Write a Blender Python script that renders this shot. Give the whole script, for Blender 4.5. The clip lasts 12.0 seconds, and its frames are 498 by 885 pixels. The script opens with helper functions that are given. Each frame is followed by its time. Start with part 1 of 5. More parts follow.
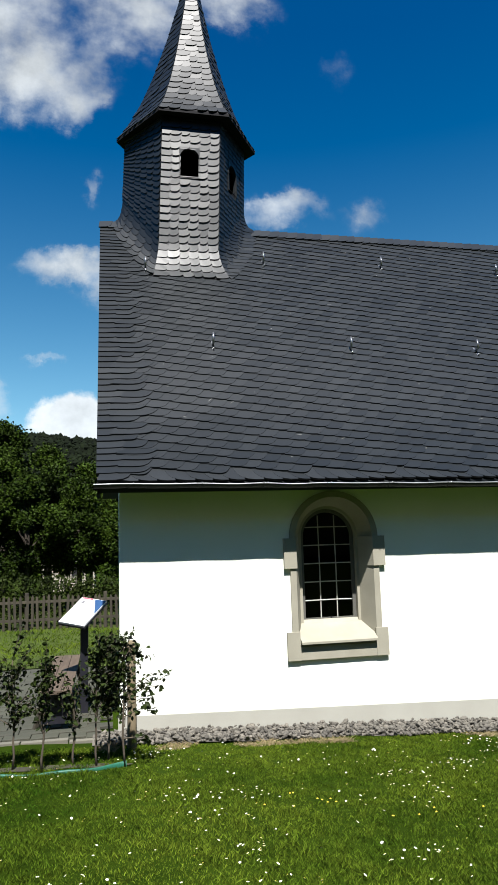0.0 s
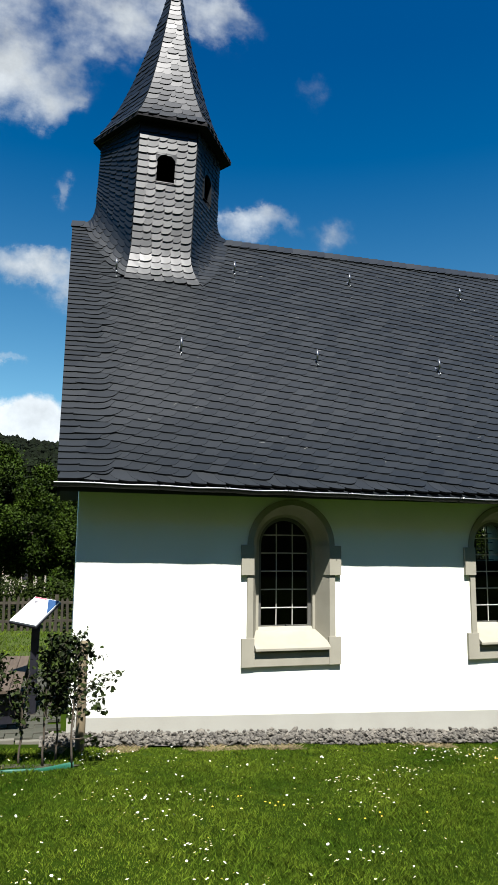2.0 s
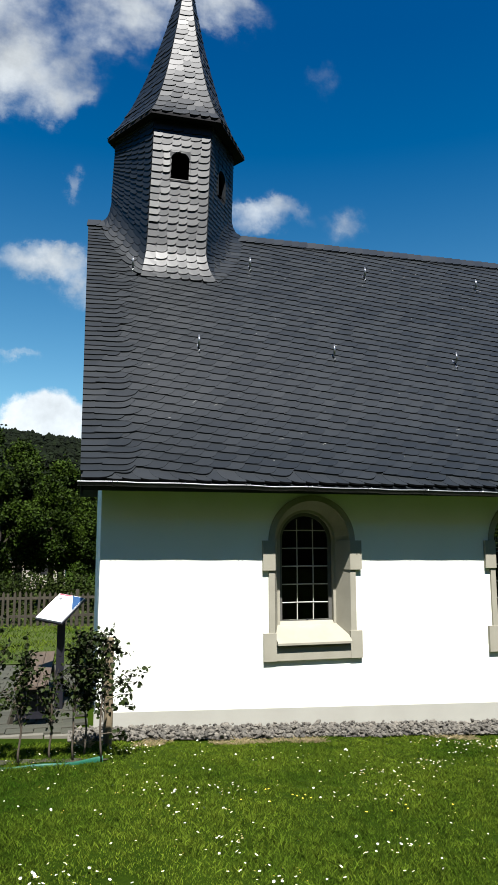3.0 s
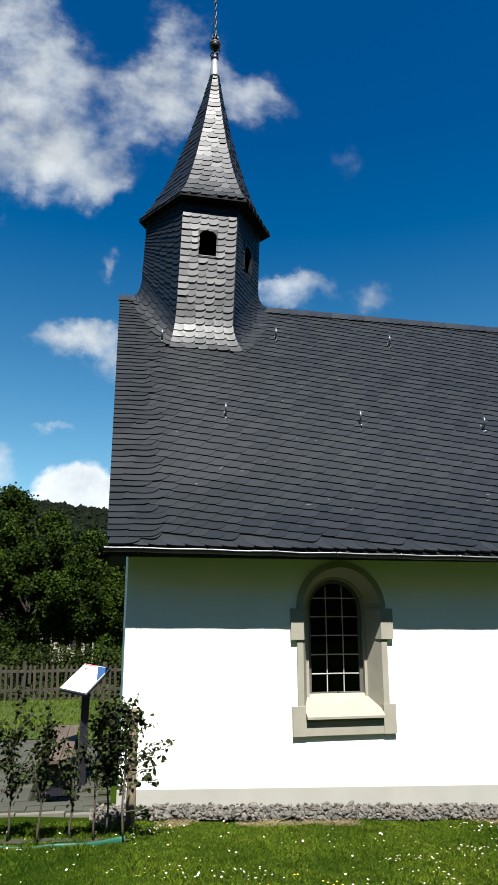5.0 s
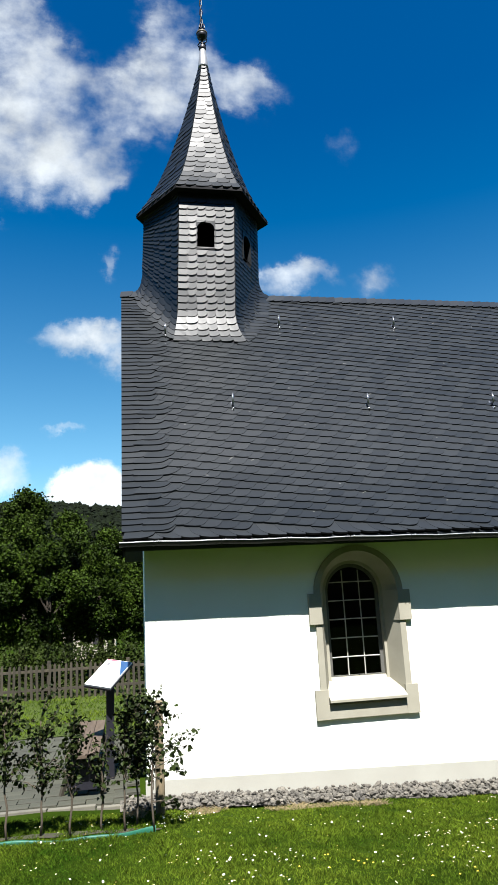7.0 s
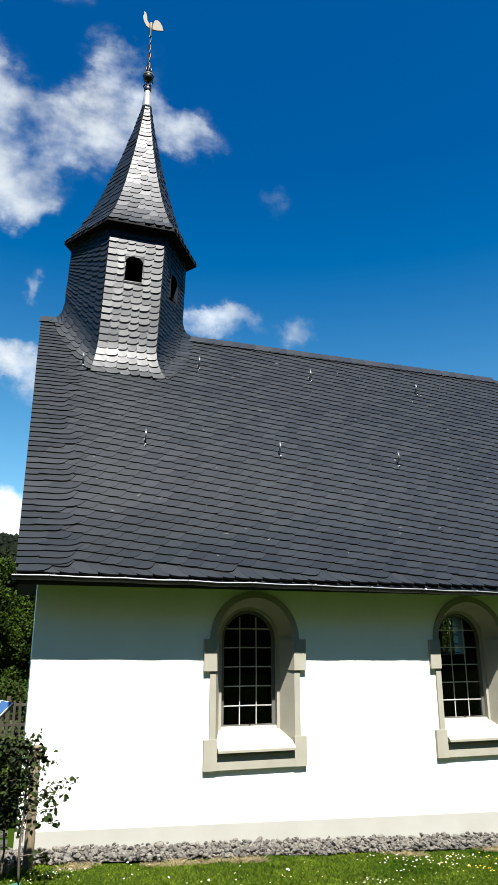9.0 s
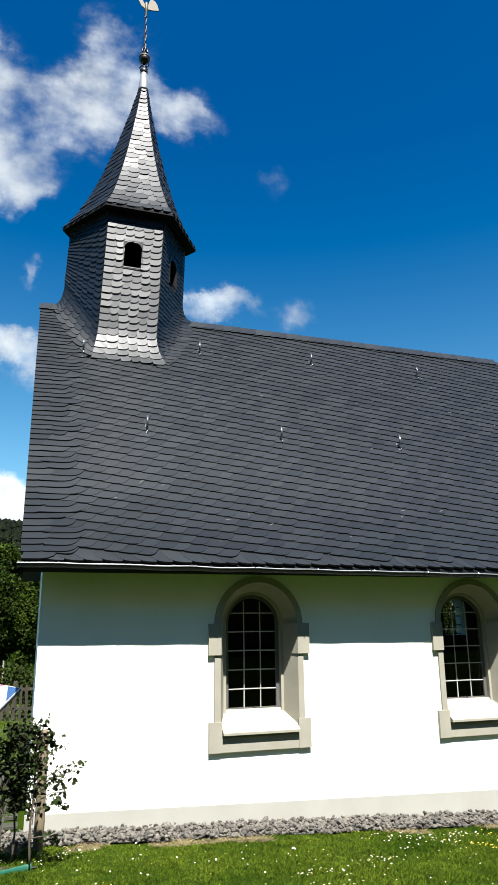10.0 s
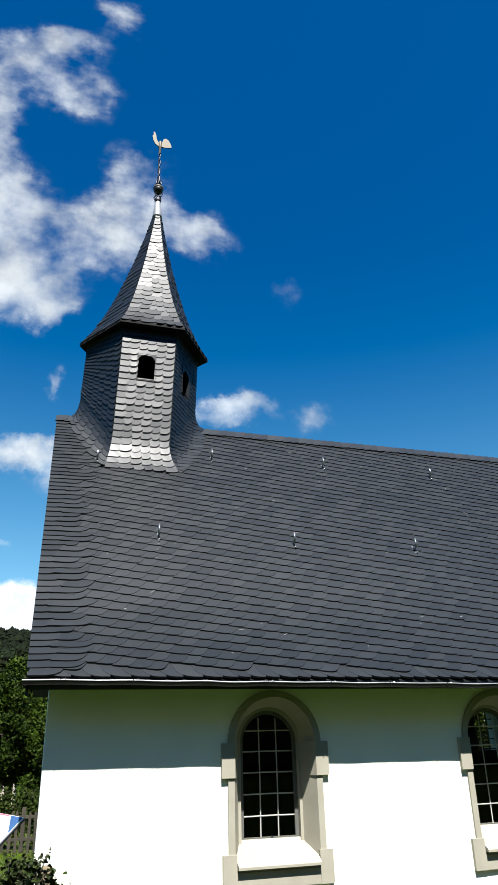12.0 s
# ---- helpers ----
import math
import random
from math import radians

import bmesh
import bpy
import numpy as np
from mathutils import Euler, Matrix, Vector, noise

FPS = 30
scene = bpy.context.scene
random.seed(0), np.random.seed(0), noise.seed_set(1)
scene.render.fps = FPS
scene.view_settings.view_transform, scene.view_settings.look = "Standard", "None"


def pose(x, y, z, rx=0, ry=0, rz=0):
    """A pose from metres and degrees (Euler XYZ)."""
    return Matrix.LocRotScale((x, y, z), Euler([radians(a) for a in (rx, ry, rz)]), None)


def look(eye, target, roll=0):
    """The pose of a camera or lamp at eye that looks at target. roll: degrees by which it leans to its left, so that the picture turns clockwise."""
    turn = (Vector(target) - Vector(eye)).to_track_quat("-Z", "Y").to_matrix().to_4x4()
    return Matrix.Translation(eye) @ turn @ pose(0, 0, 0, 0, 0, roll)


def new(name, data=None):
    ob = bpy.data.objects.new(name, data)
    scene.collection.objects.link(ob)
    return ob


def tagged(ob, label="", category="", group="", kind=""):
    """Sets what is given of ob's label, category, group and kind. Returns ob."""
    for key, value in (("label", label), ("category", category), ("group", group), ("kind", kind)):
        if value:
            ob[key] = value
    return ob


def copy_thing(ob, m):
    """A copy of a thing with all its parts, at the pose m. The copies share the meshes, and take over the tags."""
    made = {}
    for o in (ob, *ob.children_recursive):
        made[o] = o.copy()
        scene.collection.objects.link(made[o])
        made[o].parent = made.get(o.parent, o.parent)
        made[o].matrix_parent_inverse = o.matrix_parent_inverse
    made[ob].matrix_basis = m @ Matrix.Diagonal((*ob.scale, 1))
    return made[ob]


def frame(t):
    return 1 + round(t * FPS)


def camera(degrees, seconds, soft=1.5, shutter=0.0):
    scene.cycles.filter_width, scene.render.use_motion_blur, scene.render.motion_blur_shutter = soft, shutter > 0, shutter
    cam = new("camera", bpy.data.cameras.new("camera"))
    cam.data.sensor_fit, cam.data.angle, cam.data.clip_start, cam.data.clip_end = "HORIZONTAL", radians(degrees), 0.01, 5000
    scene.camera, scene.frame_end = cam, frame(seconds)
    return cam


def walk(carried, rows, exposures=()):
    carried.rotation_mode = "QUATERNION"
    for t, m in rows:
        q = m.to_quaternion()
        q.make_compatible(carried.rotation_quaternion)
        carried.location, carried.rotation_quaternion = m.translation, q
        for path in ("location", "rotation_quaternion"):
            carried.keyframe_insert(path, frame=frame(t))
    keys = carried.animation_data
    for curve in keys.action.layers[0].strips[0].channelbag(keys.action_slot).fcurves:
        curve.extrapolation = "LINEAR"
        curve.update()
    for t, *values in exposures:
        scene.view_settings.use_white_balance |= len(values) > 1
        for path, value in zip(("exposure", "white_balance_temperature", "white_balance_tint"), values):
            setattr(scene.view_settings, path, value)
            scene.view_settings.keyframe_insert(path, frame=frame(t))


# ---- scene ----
cam = camera(40.1, 12.0, 1.0)
PATH = [
    (0, (-0.134, -8.29, 2.545), (0.272, -6.35, 2.816), -1.7),
    (0.5, (-0.184, -8.392, 2.552), (0.309, -6.493, 2.938), 0.5),
    (1, (-0.208, -8.327, 2.475), (0.252, -6.435, 2.935), 0.8),
    (1.5, (-0.275, -8.385, 2.524), (0.188, -6.481, 2.926), 1.0),
    (2, (-0.187, -8.32, 2.463), (0.332, -6.413, 2.768), 0.6),
    (2.5, (-0.276, -8.373, 2.508), (0.249, -6.468, 2.819), 0.9),
    (2.7, (-0.279, -8.378, 2.522), (0.219, -6.46, 2.796), 0.3),
    (4.3, (-0.243, -8.355, 2.452), (0.171, -6.433, 2.816), 0.3),
    (4.5, (-0.235, -8.351, 2.451), (0.145, -6.419, 2.803), -0.1),
    (5, (-0.227, -8.387, 2.454), (0.159, -6.485, 2.937), -0.0),
    (5.5, (-0.247, -8.436, 2.482), (0.097, -6.528, 2.973), -0.9),
    (6, (-0.259, -8.406, 2.447), (0.063, -6.505, 2.979), -1.4),
    (6.5, (-0.245, -8.396, 2.434), (0.096, -6.482, 2.905), -2.1),
    (6.7, (-0.208, -8.406, 2.427), (0.133, -6.489, 2.885), -2.7),
    (8.3, (-0.205, -8.401, 2.461), (0.276, -6.522, 2.948), -1.4),
    (8.5, (-0.207, -8.398, 2.449), (0.307, -6.533, 2.955), -0.9),
    (9, (-0.197, -8.389, 2.442), (0.404, -6.567, 3.009), 0.0),
    (9.5, (-0.261, -8.44, 2.493), (0.381, -6.623, 3.027), -0.1),
    (10, (-0.214, -8.41, 2.467), (0.388, -6.575, 2.987), -0.6),
    (10.5, (-0.246, -8.487, 2.496), (0.408, -6.672, 3.027), -1.9),
    (11, (-0.219, -8.502, 2.492), (0.288, -6.664, 3.095), -1.3),
    (11.5, (-0.214, -8.465, 2.475), (0.252, -6.626, 3.109), -1.5),
    (12, (-0.103, -8.48, 2.51), (0.42, -6.725, 3.313), -1.4),
]
walk(cam, [(t, look(eye, target, roll)) for t, eye, target, roll in PATH],
     exposures=((0, 1.23), (2.7, 1.24), (4.5, 1.24), (5.5, 1.26), (5.9, 1.54), (6.7, 1.57), (8.3, 1.57), (12, 1.53)))

# ---------------------------------------------------------------- world and sun
SUN_EL, SUN_AZ = 60.0, 3.0     # degrees above the horizon; degrees left of the south wall's normal
world = bpy.data.worlds.new("sky")
scene.world = world
world.use_nodes = True
wt = world.node_tree
wt.nodes.clear()


def wn(kind, **values):
    n = wt.nodes.new(kind)
    for k, v in values.items():
        setattr(n, k, v)
    return n


def wmath(op, a, b=None, clamp=False):
    n = wn("ShaderNodeMath", operation=op, use_clamp=clamp)
    for i, v in enumerate((a, b)):
        if v is None:
            continue
        if isinstance(v, (int, float)):
            n.inputs[i].default_value = v
        else:
            wt.links.new(v, n.inputs[i])
    return n.outputs[0]


sky = wn("ShaderNodeTexSky", sky_type="NISHITA", sun_disc=False)
sky.sun_elevation = radians(SUN_EL)
sky.sun_rotation = radians(180 + SUN_AZ)
sky.altitude, sky.air_density, sky.dust_density, sky.ozone_density = 300, 1.0, 0.0, 3.0
deep = wn("ShaderNodeHueSaturation")
wt.links.new(sky.outputs[0], deep.inputs["Color"])

coord = wn("ShaderNodeTexCoord")
sep = wn("ShaderNodeSeparateXYZ")
wt.links.new(coord.outputs["Generated"], sep.inputs[0])
for slot, low, high in (("Hue", 0.471, 0.504), ("Saturation", 1.14, 1.50), ("Value", 1.22, 0.93)):
    fade = wn("ShaderNodeMapRange")
    for i, x in ((1, 0.05), (2, 0.62), (3, low), (4, high)):
        fade.inputs[i].default_value = x
    wt.links.new(sep.outputs[2], fade.inputs[0])
    wt.links.new(fade.outputs[0], deep.inputs[slot])
ahead = wmath("MAXIMUM", sep.outputs[1], 0.02)
flat = wn("ShaderNodeCombineXYZ")
wt.links.new(wmath("DIVIDE", sep.outputs[0], ahead), flat.inputs[0])
wt.links.new(wmath("DIVIDE", sep.outputs[2], ahead), flat.inputs[1])
puff = wn("ShaderNodeTexNoise")
puff.inputs["Scale"].default_value, puff.inputs["Detail"].default_value, puff.inputs["Roughness"].default_value = 6.0, 9.0, 0.65
wt.links.new(flat.outputs[0], puff.inputs["Vector"])
bent = wn("ShaderNodeVectorMath", operation="MULTIPLY_ADD")
wt.links.new(puff.outputs["Color"], bent.inputs[0])
bent.inputs[1].default_value = (0.16, 0.16, 0.0)
wt.links.new(flat.outputs[0], bent.inputs[2])
shift = wn("ShaderNodeVectorMath", operation="SUBTRACT")
wt.links.new(bent.outputs[0], shift.inputs[0])
shift.inputs[1].default_value = (0.08, 0.08, 0.0)
CLOUDS = []


def cloud(u, v, ru, rv, weight):
    """One billow of cloud in the northern sky, by its slopes from the eye."""
    a = wn("ShaderNodeVectorMath", operation="SUBTRACT")
    wt.links.new(shift.outputs[0], a.inputs[0])
    a.inputs[1].default_value = (u, v, 0)
    b = wn("ShaderNodeVectorMath", operation="MULTIPLY")
    wt.links.new(a.outputs[0], b.inputs[0])
    b.inputs[1].default_value = (1 / ru, 1 / rv, 0)
    c = wn("ShaderNodeVectorMath", operation="LENGTH")
    wt.links.new(b.outputs[0], c.inputs[0])
    m = wn("ShaderNodeMapRange", interpolation_type="SMOOTHSTEP")
    for i, x in ((1, 1.45), (2, 0.15), (3, 0.0), (4, weight)):
        m.inputs[i].default_value = x
    wt.links.new(c.outputs["Value"], m.inputs[0])
    CLOUDS.append(m.outputs[0])


cloud(-0.189, 0.928, 0.075, 0.120, 1.0)
cloud(-0.120, 0.866, 0.066, 0.094, 0.8)
cloud(-0.187, 0.747, 0.100, 0.099, 1.1)
cloud(-0.081, 0.698, 0.083, 0.076, 1.1)
cloud(0.014, 0.836, 0.093, 0.094, 1.0)
cloud(0.087, 0.915, 0.082, 0.086, 0.8)
cloud(0.197, 0.874, 0.084, 0.055, 0.9)
cloud(-0.036, 0.638, 0.037, 0.037, 0.5)
cloud(0.087, 1.014, 0.063, 0.051, 0.5)
cloud(-0.182, 0.596, 0.028, 0.020, 0.5)
cloud(-0.025, 0.547, 0.018, 0.024, 0.5)
cloud(0.278, 0.520, 0.074, 0.033, 0.9)
cloud(0.408, 0.522, 0.043, 0.048, 0.5)
cloud(-0.072, 0.396, 0.068, 0.035, 1.0)
cloud(-0.016, 0.380, 0.051, 0.046, 1.0)
cloud(-0.090, 0.260, 0.036, 0.010, 0.5)
cloud(-0.046, 0.150, 0.058, 0.050, 4.0)
cloud(-0.185, 0.185, 0.050, 0.040, 1.2)
cloud(0.025, 1.422, 0.063, 0.063, 0.7)
cloud(-0.022, 1.178, 0.074, 0.079, 0.8)
cloud(-0.144, 1.225, 0.088, 0.095, 0.8)
cloud(0.385, 0.793, 0.032, 0.048, 0.3)
cloud(-0.06, 1.31, 0.10, 0.06, 0.7)
cloud(-0.19, 1.08, 0.07, 0.10, 0.9)
total = CLOUDS[0]
for extra in CLOUDS[1:]:
    total = wmath("ADD", total, extra)
wisp = wn("ShaderNodeTexNoise")
wisp.inputs["Scale"].default_value, wisp.inputs["Detail"].default_value, wisp.inputs["Roughness"].default_value = 14.0, 10.0, 0.54
wt.links.new(flat.outputs[0], wisp.inputs["Vector"])
rough = wmath("MULTIPLY", wmath("SUBTRACT", wisp.outputs["Fac"], 0.5), 2.6)
body = wmath("MULTIPLY", wmath("ADD", wmath("MULTIPLY", total, 0.95), rough), wmath("MINIMUM", wmath("MULTIPLY", total, 2.2), 1.0))
cover = wn("ShaderNodeMapRange", interpolation_type="SMOOTHSTEP")
for i, x in ((1, 0.0), (2, 1.75), (3, 0.0), (4, 0.97)):
    cover.inputs[i].default_value = x
wt.links.new(body, cover.inputs[0])
shade = wn("ShaderNodeMapRange")
for i, x in ((1, 0.3), (2, 0.7), (3, 0.68), (4, 1.25)):
    shade.inputs[i].default_value = x
wt.links.new(puff.outputs["Fac"], shade.inputs[0])
white = wn("ShaderNodeVectorMath", operation="SCALE")
white.inputs[0].default_value = (5.75, 6.2, 6.55)
low = wn("ShaderNodeMapRange")
for i, x in ((1, 0.12), (2, 0.40), (3, 1.5), (4, 1.04)):
    low.inputs[i].default_value = x
wt.links.new(sep.outputs[2], low.inputs[0])
wt.links.new(wmath("MULTIPLY", shade.outputs[0], low.outputs[0]), white.inputs["Scale"])
mixed = wn("ShaderNodeMix", data_type="RGBA")
wt.links.new(cover.outputs[0], mixed.inputs["Factor"])
wt.links.new(deep.outputs[0], mixed.inputs["A"])
wt.links.new(white.outputs[0], mixed.inputs["B"])
back = wn("ShaderNodeBackground")
back.inputs["Strength"].default_value = 0.05
wt.links.new(mixed.outputs["Result"], back.inputs["Color"])
wt.links.new(back.outputs[0], wn("ShaderNodeOutputWorld").inputs[0])

sun = new("sun", bpy.data.lights.new("sun", "SUN"))
sun.data.energy, sun.data.angle, sun.data.color = 5.0, radians(0.53), (1.0, 0.97, 0.93)
e, a = radians(SUN_EL), radians(SUN_AZ)
sun.matrix_world = look((-20 * math.sin(a) * math.cos(e), -20 * math.cos(a) * math.cos(e), 20 * math.sin(e)), (0, 0, 0))

# ---------------------------------------------------------------- materials


def material(name, base, rough=0.8, metal=0.0, second=None, scale=6.0, fine=60.0, bump=0.0, spread=0.25, vary="", vary_by=0.3, spec=0.5, detail=6.0, stretch=(1, 1, 1), bump_dist=0.01, rough_spread=0.0):
    """A procedural surface: two scales of noise between two colours, bump, and a change from piece to piece."""
    m = bpy.data.materials.new(name)
    m.use_nodes = True
    t = m.node_tree
    p = t.nodes["Principled BSDF"]
    p.inputs["Roughness"].default_value, p.inputs["Metallic"].default_value = rough, metal
    p.inputs["Specular IOR Level"].default_value = spec
    tc = t.nodes.new("ShaderNodeTexCoord")
    mp = t.nodes.new("ShaderNodeMapping")
    mp.inputs["Scale"].default_value = stretch
    t.links.new(tc.outputs["Object"], mp.inputs[0])
    big, small = t.nodes.new("ShaderNodeTexNoise"), t.nodes.new("ShaderNodeTexNoise")
    for n, sc in ((big, scale), (small, fine)):
        n.inputs["Scale"].default_value, n.inputs["Detail"].default_value = sc, detail
        t.links.new(mp.outputs[0], n.inputs["Vector"])
    add = t.nodes.new("ShaderNodeMath")
    add.operation = "MULTIPLY_ADD"
    t.links.new(small.outputs["Fac"], add.inputs[0])
    add.inputs[1].default_value = 0.55
    t.links.new(big.outputs["Fac"], add.inputs[2])
    ramp = t.nodes.new("ShaderNodeMapRange")
    ramp.inputs[1].default_value, ramp.inputs[2].default_value = 0.55, 1.0
    t.links.new(add.outputs[0], ramp.inputs[0])
    mix = t.nodes.new("ShaderNodeMix")
    mix.data_type = "RGBA"
    second = second or tuple(c * (1 - spread) for c in base)
    mix.inputs["A"].default_value, mix.inputs["B"].default_value = (*second, 1), (*base, 1)
    t.links.new(ramp.outputs[0], mix.inputs["Factor"])
    colour = mix.outputs["Result"]
    if vary:
        if vary == "object":
            r = t.nodes.new("ShaderNodeObjectInfo").outputs["Random"]
        else:
            r = t.nodes.new("ShaderNodeNewGeometry").outputs["Random Per Island"]
        k = t.nodes.new("ShaderNodeMapRange")
        k.inputs[3].default_value, k.inputs[4].default_value = 1 - vary_by, 1 + vary_by
        t.links.new(r, k.inputs[0])
        hs = t.nodes.new("ShaderNodeHueSaturation")
        t.links.new(k.outputs[0], hs.inputs["Value"])
        t.links.new(colour, hs.inputs["Color"])
        colour = hs.outputs[0]
        if rough_spread:
            q = t.nodes.new("ShaderNodeMapRange")
            q.inputs[3].default_value, q.inputs[4].default_value = rough - rough_spread, rough + rough_spread
            t.links.new(r, q.inputs[0])
            t.links.new(q.outputs[0], p.inputs["Roughness"])
    t.links.new(colour, p.inputs["Base Color"])
    if bump:
        b = t.nodes.new("ShaderNodeBump")
        b.inputs["Strength"].default_value, b.inputs["Distance"].default_value = bump, bump_dist
        t.links.new(add.outputs[0], b.inputs["Height"])
        t.links.new(b.outputs[0], p.inputs["Normal"])
    return m


PLASTER = material("lime_plaster", (0.83, 0.85, 0.77), 0.9, second=(0.78, 0.80, 0.715), scale=1.2, fine=90, bump=0.25, bump_dist=0.004, spec=0.2)
PLINTH = material("plinth_paint", (0.36, 0.357, 0.315), 0.85, second=(0.325, 0.32, 0.28), scale=2.5, fine=120, bump=0.3, bump_dist=0.004, spec=0.2)
STONE = material("painted_sandstone", (0.3055, 0.292, 0.2348), 0.85, second=(0.2585, 0.2455, 0.1947), scale=4, fine=110, bump=0.3, bump_dist=0.004, spec=0.3)
SLATE = material("roof_slate", (0.0078, 0.0110, 0.0138), 0.46, second=(0.0050, 0.0074, 0.0096), scale=3, fine=45, bump=0.2, bump_dist=0.0015, vary="island", vary_by=0.09, rough_spread=0.035, spec=0.40)
SLATE_PIECE = material("roof_slate_piece", (0.0078, 0.0110, 0.0138), 0.46, second=(0.0050, 0.0074, 0.0096), scale=3, fine=45, bump=0.2, bump_dist=0.0015, vary="object", vary_by=0.09, rough_spread=0.035, spec=0.40)
SLATE_BED = material("slate_underlay", (0.007, 0.007, 0.009), 0.8, scale=4, fine=50, spec=0.2)
ZINC = material("weathered_zinc", (0.34, 0.355, 0.37), 0.45, 0.5, scale=8, fine=80, bump=0.1)
STEEL = material("galvanised_steel", (0.4092, 0.4224, 0.4356), 0.3, 0.9, scale=20, fine=90)
IRON = material("dark_painted_iron", (0.02, 0.02, 0.028), 0.45, 0.3, scale=20, fine=90)
GILT = material("gilded_copper", (0.084, 0.07095, 0.04275), 0.6, 0.25, scale=15, fine=90, spread=0.2)
LEAD = material("window_lead_bar", (0.44, 0.44, 0.41), 0.6, 0.0, scale=20, fine=90)
CASEMENT = material("grey_window_frame", (0.10, 0.10, 0.09), 0.6, scale=20, fine=90)
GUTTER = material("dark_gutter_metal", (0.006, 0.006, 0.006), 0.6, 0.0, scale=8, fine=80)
SOFFIT = material("dark_eave_board", (0.0231, 0.0198, 0.01452), 0.8, scale=4, fine=60, stretch=(0.2, 3, 3))
# near-black tone that stands for the shade inside the chapel
INDOOR_SHADE = material("indoor_shade_tone", (0.018, 0.016, 0.014), 0.9, scale=3, fine=40)
LOUVRE = material("belfry_shade", (0.01, 0.01, 0.012), 0.9, scale=5, fine=60)
TURF = material("lawn_turf", (0.022, 0.040, 0.0028), 0.95, second=(0.010, 0.021, 0.0013), scale=1.4, fine=35, bump=0.7, bump_dist=0.03, spec=0.02)
BLADE = material("grass_blades", (0.087, 0.122, 0.011), 0.85, second=(0.018, 0.046, 0.003), scale=0.9, fine=7, vary="island", vary_by=0.75, spec=0.03)
DRY = material("dry_grass", (0.2772, 0.2178, 0.1122), 0.8, scale=4, fine=40, vary="island")
MEADOW = material("far_meadow", (0.0495, 0.0693, 0.01056), 0.9, second=(0.0297, 0.0462, 0.0066), scale=0.4, fine=14, bump=0.5, bump_dist=0.05, spec=0.2)
GRAVEL = material("basalt_gravel", (0.1281, 0.1188, 0.09946), 0.85, second=(0.05363, 0.04919, 0.04182), scale=9, fine=70, bump=0.4, vary="object", vary_by=0.4)
GRAVEL_FAR = material("basalt_gravel_bed", (0.137, 0.1244, 0.102), 0.85, second=(0.04469, 0.04128, 0.03571), scale=9, fine=70, bump=0.4, vary="island", vary_by=0.4)
# earth tone darkened to stand for the saplings' shadow
SHADED_EARTH = material("shadow_dark_earth", (0.0396, 0.03432, 0.0198), 0.95, second=(0.0231, 0.02112, 0.01188), scale=5, fine=60, bump=0.6, bump_dist=0.02)
PAVING = material("grey_paving", (0.05115, 0.04984, 0.03643), 0.9, second=(0.03069, 0.03379, 0.02178), scale=2.2, fine=40, bump=0.5, bump_dist=0.02, vary="object", vary_by=0.2)
KERB = material("pale_kerb", (0.132, 0.1254, 0.099), 0.85, scale=5, fine=60, bump=0.3, vary="object", vary_by=0.15)
WOOD = material("weathered_wood", (0.046, 0.03881, 0.02471), 0.85, second=(0.02435, 0.02051, 0.0139), scale=3, fine=30, bump=0.5, stretch=(6, 6, 0.8), vary="object", vary_by=0.3)
STAKE_WOOD = material("pale_stake_wood", (0.2178, 0.1723, 0.103), 0.85, second=(0.1188, 0.09379, 0.05663), scale=3, fine=30, bump=0.5, stretch=(6, 6, 0.8))
TABLE_WOOD = material("brown_stained_wood", (0.0858, 0.0627, 0.0429), 0.75, second=(0.0528, 0.03696, 0.02508), scale=3, fine=30, bump=0.4, stretch=(8, 0.8, 8), vary="object", vary_by=0.15)
BARK = material("tree_bark", (0.0462, 0.0363, 0.0264), 0.95, scale=6, fine=50, bump=0.8, bump_dist=0.02, stretch=(1, 1, 0.3))
TWIG = material("young_bark", (0.0792, 0.0627, 0.0429), 0.9, scale=10, fine=60, bump=0.4)
LEAF = material("sapling_leaf", (0.02244, 0.03432, 0.0066), 0.55, second=(0.00924, 0.01584, 0.00396), scale=6, fine=40, vary="island", vary_by=0.5, spec=0.09)
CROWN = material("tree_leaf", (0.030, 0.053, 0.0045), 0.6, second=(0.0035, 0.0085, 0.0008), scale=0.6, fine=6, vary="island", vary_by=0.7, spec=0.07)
HEDGE = material("hedge_leaf", (0.02851, 0.04208, 0.007128), 0.6, second=(0.01188, 0.0198, 0.003168), scale=1.0, fine=8, vary="island", vary_by=0.5, spec=0.09)
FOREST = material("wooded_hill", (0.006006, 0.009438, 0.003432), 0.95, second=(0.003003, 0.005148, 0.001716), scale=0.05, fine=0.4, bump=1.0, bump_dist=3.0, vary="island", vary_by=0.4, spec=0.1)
NET = material("green_plastic_edging", (0.0132, 0.1122, 0.066), 0.5, second=(0.0066, 0.0594, 0.0363), scale=10, fine=80)
PANEL = material("white_panel", (0.82, 0.82, 0.82), 0.4, second=(0.76, 0.76, 0.76), scale=3, fine=30)
CORNER_BLUE = material("blue_corner", (0.025, 0.0715, 0.176), 0.4, scale=4, fine=30)
PRINT_RED = material("red_print", (0.55, 0.08, 0.12), 0.4, scale=4, fine=30)
PRINT_GREY = material("grey_print", (0.18, 0.18, 0.19), 0.4, scale=20, fine=60)
PETAL = material("daisy_petals", (0.85, 0.85, 0.82), 0.6, scale=10, fine=50)
YOLK = material("yellow_flower", (0.8, 0.55, 0.04), 0.6, scale=10, fine=50)
HOUSE_WALL = material("pale_house_render", (0.33, 0.297, 0.2508), 0.9, scale=1, fine=20, bump=0.2)
